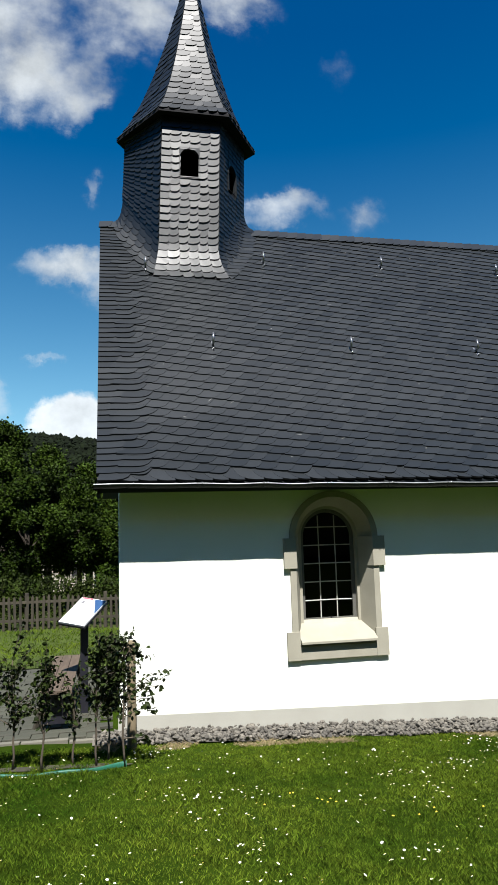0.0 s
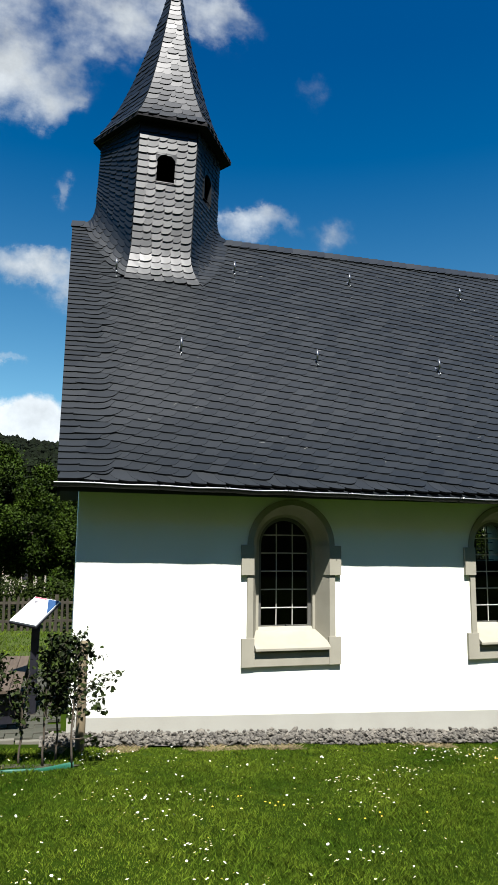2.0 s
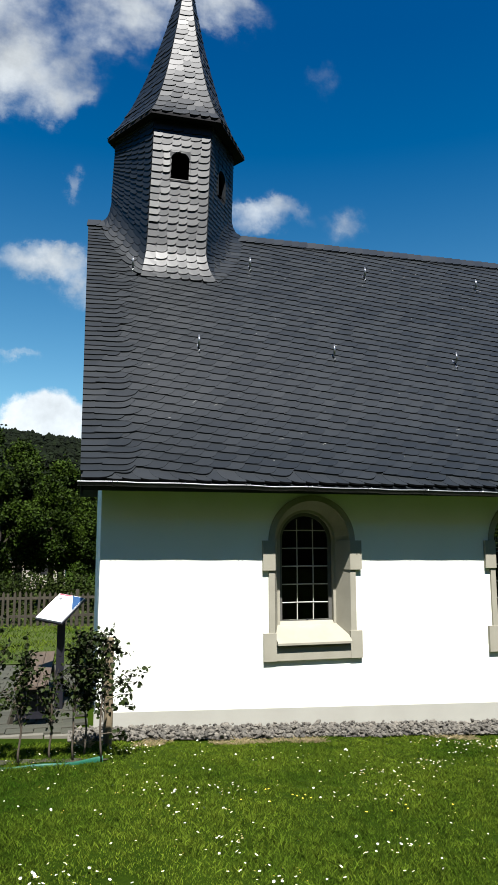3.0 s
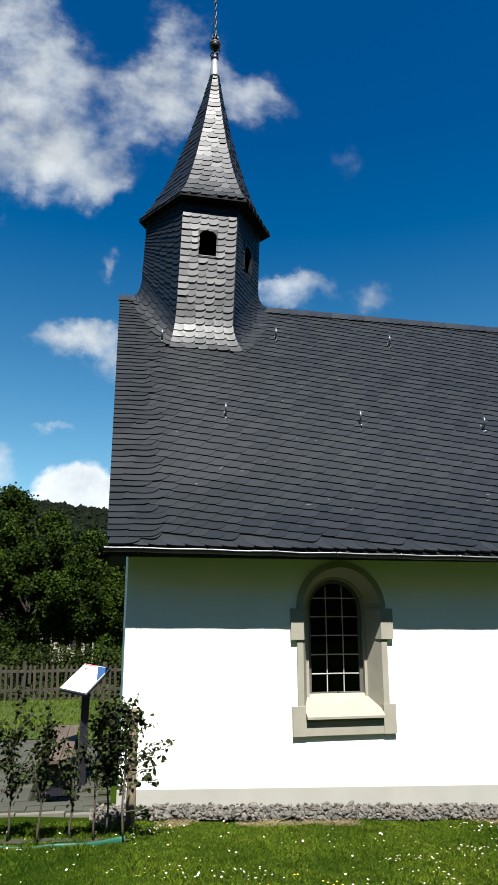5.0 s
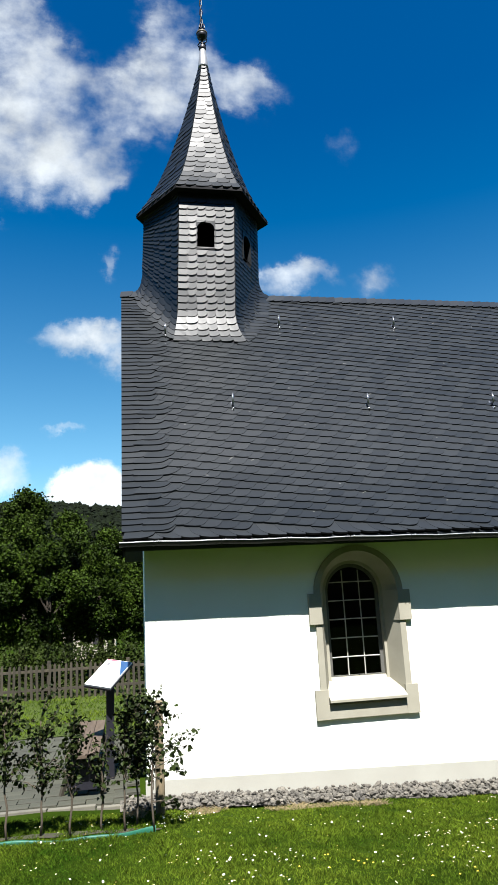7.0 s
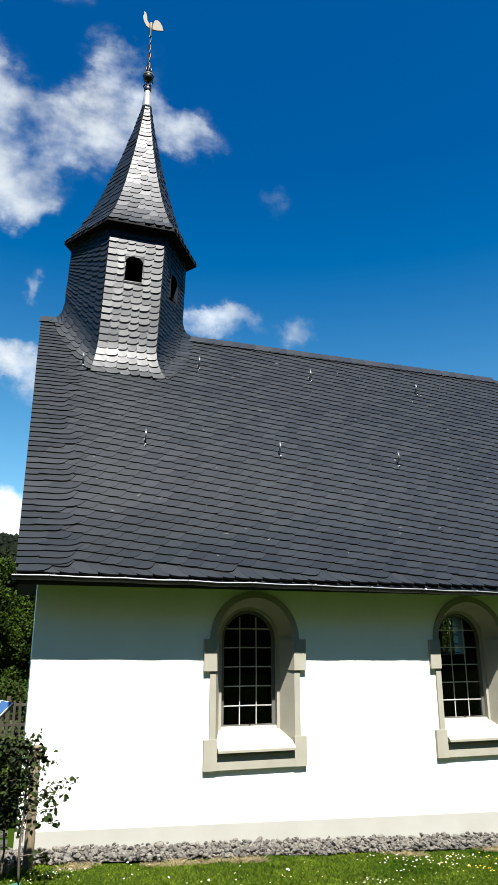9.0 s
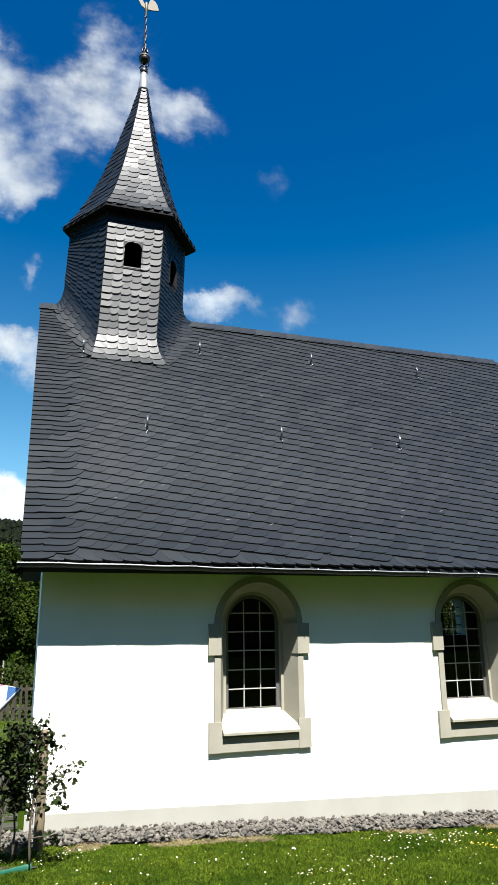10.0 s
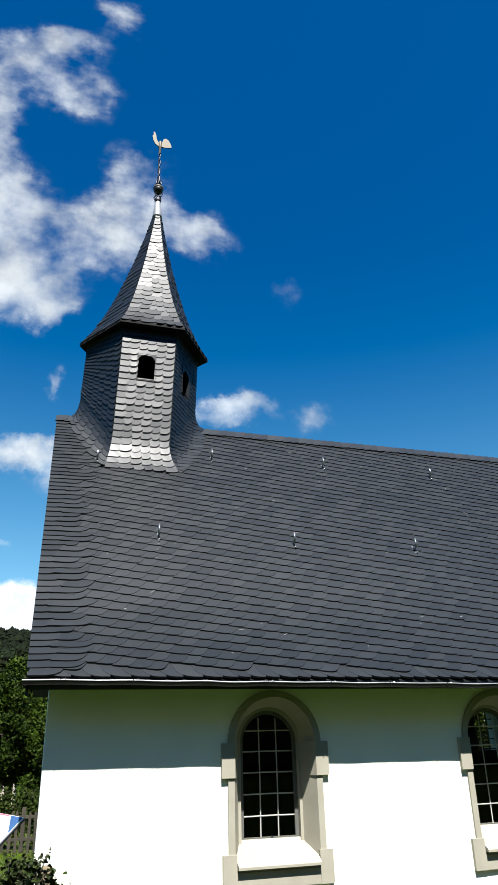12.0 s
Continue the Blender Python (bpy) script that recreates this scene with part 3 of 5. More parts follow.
part("lip", mesh_of("lip", *tube([(x, EAVE_Y - 0.088, gutter_z(x) + 0.002) for x in GUTTER_XS], 0.0065, 8), ZINC), ZINC, gutter, "pale rolled gutter edge")
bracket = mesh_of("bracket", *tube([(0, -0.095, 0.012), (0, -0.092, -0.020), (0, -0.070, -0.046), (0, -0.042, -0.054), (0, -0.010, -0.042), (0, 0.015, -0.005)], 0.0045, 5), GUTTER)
clip = mesh_of("clip", *tube([(0, -0.098, 0.0), (0, -0.094, 0.013), (0, -0.07, 0.014)], 0.006, 5), STEEL)
for k in range(17):
    x = 0.1 + 0.78 * k
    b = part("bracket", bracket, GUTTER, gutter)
    b.location = (x, EAVE_Y, gutter_z(x) + 0.002)
    c = part("clip", clip, STEEL, gutter, "small bright gutter clip")
    c.location = (x + 0.05, EAVE_Y, gutter_z(x) + 0.002)

# ---------------------------------------------------------------- slates


def slate_shape(w, h, lap, thick=0.011, cut=0.75, left=0.2):
    """A scale-cut slate in its own plane: x along the course, y up the slope, z outwards; its foot stands proud."""
    foot = 0.023
    line = [(-left * w, 0.0), (w * 0.46, 0.0), (w * 0.76, h * 0.06), (w * 0.96, h * 0.20), (w * 1.10, h * 0.46), (w * 1.20, h * cut), (w * 1.34, h + lap), (0.06 * w * (left > 0), h + lap), (-0.5 * left * w, h * 0.5)]
    verts = []
    for x, y in line:
        z = foot * (1 - y / (h + lap)) + 0.006 * max(0.0, x / w)
        verts.append((x, y, z + thick))
    for x, y in line:
        z = foot * (1 - y / (h + lap)) + 0.006 * max(0.0, x / w)
        verts.append((x, y, z - 0.012))
    n = len(line)
    faces = [tuple(range(n))] + [(i + n, (i + 1) % n + n, (i + 1) % n, i) for i in range(6)] + [(8 + n, n, 0, 8)]
    return verts, faces


def on_roof(x, v, lift=0.0):
    y, z, nrm, up = roof_yz(v)
    return Vector((x, y, z)) + nrm * lift, nrm, up


rng = random.Random(7)
TILT = math.tan(radians(10.0))
loose, parts_near = [], []
shapes = {}


def course_height(v):
    return 0.178 - 0.026 * min(1.0, max(0.0, v / ROOF_LEN))


TOWER_X, BODY_FRONT, BODY_SIDE, BODY_DEPTH = 1.295, 0.513, 1.13, 0.93


def under_tower(x, v):
    y, z, _, _ = roof_yz(v)
    dx, dy = abs(x - TOWER_X), RIDGE_Y - y
    if dy > BODY_DEPTH + 0.18:
        return False
    edge = BODY_SIDE - (BODY_SIDE - BODY_FRONT) * min(1.0, dy / BODY_DEPTH)
    return dx < edge + 0.16


def slate_matrix(x, v, turn, scale=(1, 1, 1)):
    p, nrm, up = on_roof(x, max(0.0, v))
    m = Matrix(((1, up.x, nrm.x, p.x), (0, up.y, nrm.y, p.y), (0, up.z, nrm.z, p.z), (0, 0, 0, 1)))
    return m @ Matrix.Rotation(turn, 4, "Z") @ Matrix.Diagonal((*scale, 1))


def add_slate(x, v, w, h, turn, near):
    if near and len(parts_near) < 300:
        parts_near.append((x, v, w, h, turn))
        return
    m = slate_matrix(x, v, turn)
    sv, sf = slate_shape(w, h, 0.05)
    loose.append(([m @ Vector(q) for q in sv], sf))


# main field: courses rise towards the gable
v0 = 0.0
while v0 < ROOF_LEN + 2.6:
    h = course_height(v0)
    x = VERGE_X + 0.40 + rng.uniform(-0.08, 0.02)
    while True:
        v = v0 - TILT * (x - VERGE_X)
        y = roof_yz(max(0, v))[0]
        if x > min(hip_limit(y), L + 0.3) - 0.12:
            break
        w = rng.uniform(0.165, 0.235)
        if 0.10 < v < ROOF_LEN - 0.20 and not under_tower(x + w / 2, v + h / 2):
            add_slate(x, v + rng.uniform(-0.006, 0.006), w * 1.02, h, -math.atan(TILT) + rng.uniform(-0.012, 0.012), x < 2.9 and v < 3.0)
        x += w
    v0 += h
# verge: smaller slates that lap over the field and turn up towards the gable edge
v = 0.12
while v < ROOF_LEN - 0.1:
    h = course_height(v) * rng.uniform(0.66, 0.78)
    seam = VERGE_X + rng.choice((0.20, 0.27, 0.33))
    for x, w, turn in ((seam, rng.choice((0.46, 0.54, 0.62)) - (seam - VERGE_X), -0.03), (VERGE_X - 0.012, (seam - VERGE_X) * 1.05, 0.0)):
        if not under_tower(x + w / 2, v + h / 2):
            m = slate_matrix(x, v + rng.uniform(-0.012, 0.012), turn + rng.uniform(-0.035, 0.035) * (x > VERGE_X))
            sv, sf = slate_shape(w, h, 0.05, left=0.0 if x < VERGE_X + 0.1 else 0.15)
            loose.append(([m @ (Vector(q) + Vector((0, 0, 0.003 if x < VERGE_X + 0.1 else 0.010))) for q in sv], sf))
    v += h
# eave: starter slates laid the other way, each rounded towards the gable
x = L + 0.3
while x > VERGE_X + 0.26:
    w, h = rng.uniform(0.17, 0.24), 0.29
    m = slate_matrix(x, 0.0, rng.uniform(-0.015, 0.015))
    rim = [(0.3, 0.0), (-0.15, 0.0), (-0.5, 0.05), (-0.8, 0.17), (-1.0, 0.36), (-1.12, 0.62), (-1.2, 1.0), (0.3, 1.0)]
    top = [m @ Vector((a * w, b * h, 0.021 - 0.014 * b - 0.003 * a)) for a, b in rim]
    low = [m @ Vector((a * w, b * h, -0.005)) for a, b in rim]
    k = len(rim)
    loose.append((top + low, [tuple(range(k))[::-1]] + [(i, (i + 1) % k, k + (i + 1) % k, k + i) for i in range(k)]))
    x -= w * 0.95
add_slate(VERGE_X + 0.058, 0.0, 0.30, 0.30, 0.0, False)


def slate_mesh(key):
    if key not in shapes:
        shapes[key] = mesh_of("slate", *slate_shape(key[0], key[1], 0.05), SLATE_PIECE)
    return shapes[key]


# ---------------------------------------------------------------- tower
TOWER_TOP = 9.93
TURRET_LEAN = 0.035     # the old turret leans a little towards the nave


def hex_ring(front, side, depth, cx, cy=RIDGE_Y):
    return [Vector((cx - side, cy, 0)), Vector((cx - front, cy - depth, 0)), Vector((cx + front, cy - depth, 0)), Vector((cx + side, cy, 0)), Vector((cx + front, cy + depth, 0)), Vector((cx - front, cy + depth, 0))]


BODY = hex_ring(BODY_FRONT, BODY_SIDE, BODY_DEPTH, TOWER_X)


def body_point(face, s, t):
    """A point of the tower's skin: s along a face, t from its flared foot on the roof (0) to the top (1)."""
    a, b = BODY[face], BODY[(face + 1) % 6]
    p = a.lerp(b, s)
    mid = Vector((TOWER_X, RIDGE_Y, 0))
    nrm = ((a + b) / 2 - mid).normalized()
    flare = 0.20 + (0.14 * (1 - abs(2 * s - 1) ** 2.5) if face not in (1, 4) else 0.0)
    ends = (Vector((-1, 0, 0)), Vector((-0.85, -1, 0)), Vector((0.62, -1, 0)), Vector((1, 0, 0)), Vector((0, 1, 0)), Vector((0, 1, 0)))
    blend = abs(2 * s - 1) ** 2.5
    way = nrm * (1 - blend) + (ends[face] if s < 0.5 else ends[(face + 1) % 6]) * blend
    f = p + way * flare
    foot = Vector((f.x, f.y, roof_z(f.y) + 0.020))
    q = p + way * flare * (0.22 if face in (1, 4) else 0.10)
    bend = Vector((q.x, q.y, roof_z(q.y) + (0.10 if face in (1, 4) else 0.04)))
    rise = Vector((p.x, p.y, roof_z(p.y) + 0.40))
    top = Vector((p.x + (TOWER_X - p.x) * 0.01, p.y, TOWER_TOP + 0.02))
    for q in (bend, rise, top):
        q.x += TURRET_LEAN * (q.z - 9.1)
    if t < 0.2:
        k = t / 0.2
        return foot * (1 - k) ** 2 + bend * (2 * k * (1 - k)) + rise * k * k
    return rise.lerp(top, (t - 0.2) / 0.8)


tower = thing("bell_turret", "hexagonal slate-clad bell turret riding on the roof ridge", "turret")
tv, tf = [], []
NS = 8
HOLE_S, HOLE_Z = (0.32, 0.652), (8.77, 9.31)


def hole_t(face, z):
    p = BODY[face].lerp(BODY[(face + 1) % 6], 0.5)
    low = roof_z(p.y) + 0.40
    return 0.2 + 0.8 * (z - low) / (TOWER_TOP + 0.02 - low)


for face in range(6):
    o = len(tv)
    across = [0.0, 0.1, 0.22, HOLE_S[0], 0.5, HOLE_S[1], 0.78, 0.9, 1.0]
    upward = [0.2 * k / 8 for k in range(8)] + [0.2, 0.35, hole_t(face, HOLE_Z[0]), hole_t(face, HOLE_Z[1]), 1.0]
    for t in upward:
        for u in across:
            tv.append(body_point(face, u, t))
    for j in range(len(upward) - 1):
        for i in range(NS):
            if face in (1, 2) and j == len(upward) - 3 and i in (3, 4):
                continue
            a = o + j * (NS + 1) + i
            tf.append((a, a + 1, a + NS + 2, a + NS + 1))
shell = mesh_of("body", tv, tf, SLATE_BED)
weld = bmesh.new()
weld.from_mesh(shell)
bmesh.ops.remove_doubles(weld, verts=weld.verts, dist=0.002)
weld.to_mesh(shell)
weld.free()
part("body", shell, SLATE_BED, tower)


def cant(face, f, t):
    """The swept slates beside the foot stand proud along the edge that faces down the roof."""
    if face not in (0, 2):
        return 0.0
    return 0.026 * max(0.0, 1 - t / 0.22) * (f if face == 0 else 1 - f)


def tower_slates(face, rows, per_row, skip=None):
    out = []
    for j in range(rows):
        t0 = j / rows
        t1 = (j + 1.35) / rows
        n = per_row
        off = rng.uniform(-0.25, 0.25) / n
        edges = [0.0] + [min(0.97, max(0.03, (k + off) / n + rng.uniform(-0.02, 0.02))) for k in range(1, n)] + [1.0]
        pierced = skip and HOLE_Z[0] < body_point(face, 0.5, (j + 0.5) / rows).z < HOLE_Z[1]
        if pierced:
            edges = [0.0, 0.19, HOLE_S[0] + 0.01, HOLE_S[1] - 0.01, 0.80, 1.0]
            n = len(edges) - 1
        for k in range(n):
            if pierced and k == 2:
                continue
            s0, s1 = edges[k], edges[k + 1]
            sm, tm = (s0 + s1) / 2, (t0 + min(1, t1)) / 2
            last = k == n - 1
            over = 0.0 if last or (pierced and k == 1) else 0.22 * (s1 - s0)
            line = [(s0, 0.02), (s0 + 0.40 * (s1 - s0), 0.0), (s0 + 0.72 * (s1 - s0), 0.07), (s0 + 0.93 * (s1 - s0), 0.22), (s1 if last else s1 + over * 0.3, 0.42), (s1 + over * 0.7, 0.68), (s1 + over, 1.0), (s0, 1.0)]
            if k == 0:
                line = [(s0, 0.02), (s0 + 0.8 * (s1 - s0), 0.0), (s0 + 0.97 * (s1 - s0), 0.15), (s1 + over * 0.3, 0.4), (s1 + over, 1.0), (s0, 1.0)]
            verts = []
            tint = rng.uniform(-0.006, 0.006)
            for s, q in line:
                t = t0 + (min(1.0, t1) - t0) * q
                p = body_point(face, s, t)
                e = 0.004
                du = body_point(face, min(1, s + e), t) - body_point(face, max(0, s - e), t)
                dv = body_point(face, s, min(1, t + e)) - body_point(face, s, max(0, t - e))
                nn = du.cross(dv).normalized()
                verts.append(p + nn * (0.031 + tint - (0.024 + tint) * q) * (1.0 if face in (1, 4) or t > 0.24 else 0.6) + nn * cant(face, (s - s0) / (s1 - s0), t))
            m = len(verts)
            nn = (verts[1] - verts[0]).cross(verts[-1] - verts[0]).normalized()
            verts += [v - nn * 0.018 for v in verts]
            out.append((verts, [tuple(range(m))] + [(i + m, (i + 1) % m + m, (i + 1) % m, i) for i in range(m)]))
    return out


def level_slates(face):
    """Level courses that run out of the roof and sweep round onto the turret's side."""

    def skin(s, z):
        lo, hi = 0.0, 1.0
        for _ in range(14):
            mid = (lo + hi) / 2
            if body_point(face, s, mid).z < z:
                lo = mid
            else:
                hi = mid
        t = (lo + hi) / 2
        e = 0.01
        du = body_point(face, min(1, s + e), t) - body_point(face, max(0, s - e), t)
        dv = body_point(face, s, min(1, t + e)) - body_point(face, s, max(0, t - e))
        return body_point(face, s, t), du.cross(dv).normalized()

    out = []
    z = body_point(face, 0.0, 0.0).z
    while z < TOWER_TOP - 0.01:
        step = 0.088
        reach = 1.0
        while reach > 0.12 and body_point(face, reach, 0.0).z > z + 0.05:
            reach -= 0.02
        n = max(1, round(reach / 0.17))
        off = rng.uniform(-0.2, 0.2) / n
        edges = [0.0] + [reach * (k / n + off) for k in range(1, n)] + [reach]
        pierced = HOLE_Z[0] - 0.03 < z + 0.04 < HOLE_Z[1]
        if pierced:
            edges = [0.0, 0.17, HOLE_S[0] + 0.01, HOLE_S[1] - 0.01, 0.80, 1.0]
            n = 5
        for k in range(n):
            if pierced and k == 2:
                continue
            s0, s1 = edges[k], edges[k + 1]
            d = s1 - s0
            over = 0.0 if s1 > 0.98 or (pierced and k == 1) else 0.25 * d
            line = [(s0, 0.0), (s0 + 0.25 * d, 0.0), (s0 + 0.5 * d, 0.02), (s0 + 0.8 * d, 0.12), (s1 + over * 0.2, 0.34), (s1 + over * 0.7, 0.68), (s1 + over, 1.0), (s0 + 0.5 * d, 1.0), (s0, 1.0)]
            jit = rng.uniform(-0.004, 0.004)
            verts, low = [], []
            for u, q in line:
                p, nn = skin(min(1.0, u), min(TOWER_TOP, z + 1.4 * step * q))
                verts.append(p + nn * (0.026 + jit - (0.018 + jit) * q))
                low.append(verts[-1] - nn * 0.018)
            m = len(verts)
            out.append((verts + low, [tuple(range(m))] + [(i + m, (i + 1) % m + m, (i + 1) % m, i) for i in range(m)]))
        z += step
    return out


for piece in level_slates(2):
    part("slate", mesh_of("slate", piece[0], piece[1], SLATE_PIECE), SLATE_PIECE, tower)
for face, rows, per in ((1, 23, 6), (0, 26, 6)):
    for k, piece in enumerate(tower_slates(face, rows, per, face in (1, 2))):
        me = mesh_of("slate", piece[0], piece[1], SLATE_PIECE)
        part("slate", me, SLATE_PIECE, tower)
back_slates = [q for face in (3, 4, 5) for q in tower_slates(face, 18, 5)]
tagged(part("slate_cladding", mesh_of("slate_cladding", *merged(back_slates), SLATE), SLATE, tower), kind="stuff")


# belfry openings with a frame and a sill
def belfry_opening(face, along, width, bottom, height):
    a, b = BODY[face], BODY[(face + 1) % 6]
    d = (b - a).normalized()
    nrm = Vector((d.y, -d.x, 0))
    o = a.lerp(b, along) + Vector((TURRET_LEAN * (bottom + height / 2 - 9.1), 0, 0))
    m = Matrix(((d.x, nrm.x, 0, o.x), (d.y, nrm.y, 0, o.y), (0, 0, 1, bottom), (0, 0, 0, 1)))
    half = width / 2
    arch = [(-half * 0.95, 0.0)] + [(half * 0.95 * math.cos(math.pi * (1 - i / 12)), height - half + half * 0.95 * math.sin(math.pi * (1 - i / 12))) for i in range(13)] + [(half * 0.95, 0.0)]
    rim = [(-half, 0.0)] + [(max(-half, min(half, 1.5 * half * math.cos(math.pi * (1 - i / 12)))), height + 0.01 if 2 < i < 10 else height - half + (half + 0.01) * min(1.0, i / 3, (12 - i) / 3)) for i in range(13)] + [(half, 0.0)]
    n = len(arch)
    v = [m @ Vector((x, 0.030, z)) for x, z in rim] + [m @ Vector((x, 0.030, z)) for x, z in arch] + [m @ Vector((x, -0.05, z)) for x, z in arch]
    f = []
    for r in range(2):
        f += [(r * n + i, r * n + i + 1, (r + 1) * n + i + 1, (r + 1) * n + i) for i in range(n - 1)]
    part("opening_frame", mesh_of("opening_frame", v, f, SLATE_PIECE), SLATE_PIECE, tower, "slate-clad rim of the arched sound opening")
    sill = [m @ Vector((x, y, z)) for x in (-half, half) for y, z in ((0.02, -0.012), (0.036, -0.012), (0.036, -0.006), (0.02, 0.0))]
    part("opening_sill", mesh_of("opening_sill", sill, [(0, 1, 2, 3), (7, 6, 5, 4), (0, 4, 5, 1), (1, 5, 6, 2), (2, 6, 7, 3)], SLATE_BED), SLATE_BED, tower)


belfry_opening(1, 0.486, 0.362, 8.77, 0.54)
belfry_opening(2, 0.486, 0.362, 8.77, 0.54)

# spire: a bell-cast hexagonal helm that leans a little
SPIRE_Z0, SPIRE_Z1 = 9.93, 13.62
SPROF = ((0.0, 1.0), (0.035, 0.92), (0.08, 0.84), (0.14, 0.755), (0.22, 0.655), (0.32, 0.55), (0.45, 0.43), (0.62, 0.295), (0.8, 0.172), (1.0, 0.055))


def spire_scale(t):
    for (a, ra), (b, rb) in zip(SPROF, SPROF[1:]):
        if t <= b:
            return ra + (rb - ra) * (t - a) / (b - a)
    return SPROF[-1][1]


def spire_point(face, s, t):
    k = spire_scale(t)
    cx = TOWER_X + 0.062 + 0.138 * t
    ring = hex_ring(0.615 * k, 1.32 * k, 1.10 * k, cx)
    p = ring[face].lerp(ring[(face + 1) % 6], s)
    return Vector((p.x, p.y, SPIRE_Z0 + (SPIRE_Z1 - SPIRE_Z0) * t))


spire = thing("spire", "slender bell-cast hexagonal slate spire with a zinc tip", "spire")
sv, sf = [], []
for face in range(6):
    o = len(sv)
    for j in range(25):
        for i in range(2):
            sv.append(spire_point(face, i, j / 24))
    for j in range(24):
        a = o + j * 2
        sf.append((a, a + 1, a + 3, a + 2))
o = len(sv)
under = hex_ring(0.615, 1.32, 1.10, TOWER_X + 0.062)
inner = hex_ring(BODY_FRONT - 0.02, BODY_SIDE - 0.02, BODY_DEPTH - 0.02, TOWER_X + 0.03)
sv += [Vector((p.x, p.y, SPIRE_Z0 - 0.045)) for p in under] + [Vector((p.x, p.y, SPIRE_Z0 - 0.03)) for p in inner]
for i in range(6):
    j = (i + 1) % 6
    sf.append((o + j, o + i, o + 6 + i, o + 6 + j))
    sf.append((o + i, o + j, i * 50 + 1, i * 50))
part("helm", mesh_of("helm", sv, sf, SLATE_BED), SLATE_BED, spire)


def spire_slates(face):
    out = []
    t, j = 0.0, 0
    while t < 0.985:
        dt = 0.042 - 0.012 * t
        width = (spire_point(face, 1, t) - spire_point(face, 0, t)).length
        n = max(1, round(width / 0.19))
        edges = [0.0] + [min(0.95, max(0.05, (k + rng.uniform(-0.3, 0.3)) / n)) for k in range(1, n)] + [1.0]
        t1 = min(1.0, t + dt * 1.3)
        for k in range(n):
            s0, s1 = edges[k], edges[k + 1]
            over = 0.0 if k == n - 1 else 0.2 * (s1 - s0)
            line = [(s0, 0.02), (s0 + 0.40 * (s1 - s0), 0.0), (s0 + 0.72 * (s1 - s0), 0.07), (s0 + 0.93 * (s1 - s0), 0.24), (s1 + over * 0.4, 0.5), (s1 + over, 1.0), (s0, 1.0)]
            base = [spire_point(face, s, t + (t1 - t) * q) for s, q in line]
            nn = (base[1] - base[0]).cross(base[-1] - base[0]).normalized()
            jit = rng.uniform(-0.004, 0.004)
            verts = [p + nn * (0.024 + jit * 2 - (0.015 + jit * 2) * q) for p, (s, q) in zip(base, line)]
            m = len(verts)
            verts += [v - nn * 0.014 for v in verts]
            out.append((verts, [tuple(range(m))] + [(i + m, (i + 1) % m + m, (i + 1) % m, i) for i in range(m)]))
        t += dt
    return out


for face in (1, 0, 2):
    for piece in spire_slates(face):
        part("slate", mesh_of("slate", piece[0], piece[1], SLATE_PIECE), SLATE_PIECE, spire)
tagged(part("slate_cladding", mesh_of("slate_cladding", *merged([q for f in (3, 4, 5) for q in spire_slates(f)]), SLATE), SLATE, spire), kind="stuff")

# finial and weather vane
TIP_X = TOWER_X + 0.195
finial = thing("weather_vane", "gilded weather vane on a dark iron rod with a ball", "weather vane", at=(TIP_X, RIDGE_Y, 0))
part("zinc_cone", mesh_of("zinc_cone", *lathe([(0.115, 13.50), (0.108, 13.56), (0.066, 13.96), (0.058, 13.965)], 14), ZINC, True), ZINC, finial, "pale zinc cone")
part("collar", mesh_of("collar", *lathe([(0.05, 13.95), (0.078, 13.98), (0.08, 14.04), (0.06, 14.08), (0.03, 14.10), (0.025, 14.2)], 14), IRON, True), IRON, finial, "dark ribbed collar")
part("ball", mesh_of("ball", *lathe([(0.02, 14.22)] + [(0.115 * math.sin(math.pi * k / 10), 14.345 - 0.115 * math.cos(math.pi * k / 10)) for k in range(1, 10)] + [(0.02, 14.47)], 16), IRON, True), IRON, finial, "dark iron ball with a bright band")
part("band", mesh_of("band", *lathe([(0.112, 14.36), (0.121, 14.37), (0.121, 14.40), (0.108, 14.41)], 18), GILT, True), GILT, finial)
for q in range(4):
    an = math.pi / 4 + q * math.pi / 2
    part("scroll", mesh_of("scroll", *tube([(0.03 * math.cos(an), 0.03 * math.sin(an), 14.13), (0.10 * math.cos(an), 0.10 * math.sin(an), 14.11), (0.12 * math.cos(an), 0.12 * math.sin(an), 14.17), (0.07 * math.cos(an), 0.07 * math.sin(an), 14.2)], 0.014, 6), IRON), IRON, finial)
    part("scroll", mesh_of("scroll", *tube([(0.02 * math.cos(an), 0.02 * math.sin(an), 14.66), (0.07 * math.cos(an), 0.07 * math.sin(an), 14.58), (0.085 * math.cos(an), 0.085 * math.sin(an), 14.50), (0.03 * math.cos(an), 0.03 * math.sin(an), 14.47)], 0.012, 6), IRON), IRON, finial)
rods = []
for q in (0, math.pi):
    rods.append(tube([(0.022 * math.cos(q + k * 0.7), 0.022 * math.sin(q + k * 0.7), 14.46 + k * 0.055) for k in range(20)], [0.022 - 0.0006 * k for k in range(20)], 6))
part("rod", mesh_of("rod", *merged(rods), IRON, True), IRON, finial)
part("sleeve", mesh_of("sleeve", *lathe([(0.012, 15.45), (0.03, 15.5), (0.026, 15.62), (0.04, 15.66), (0.04, 15.86), (0.02, 15.88)], 10), GILT, True), GILT, finial)


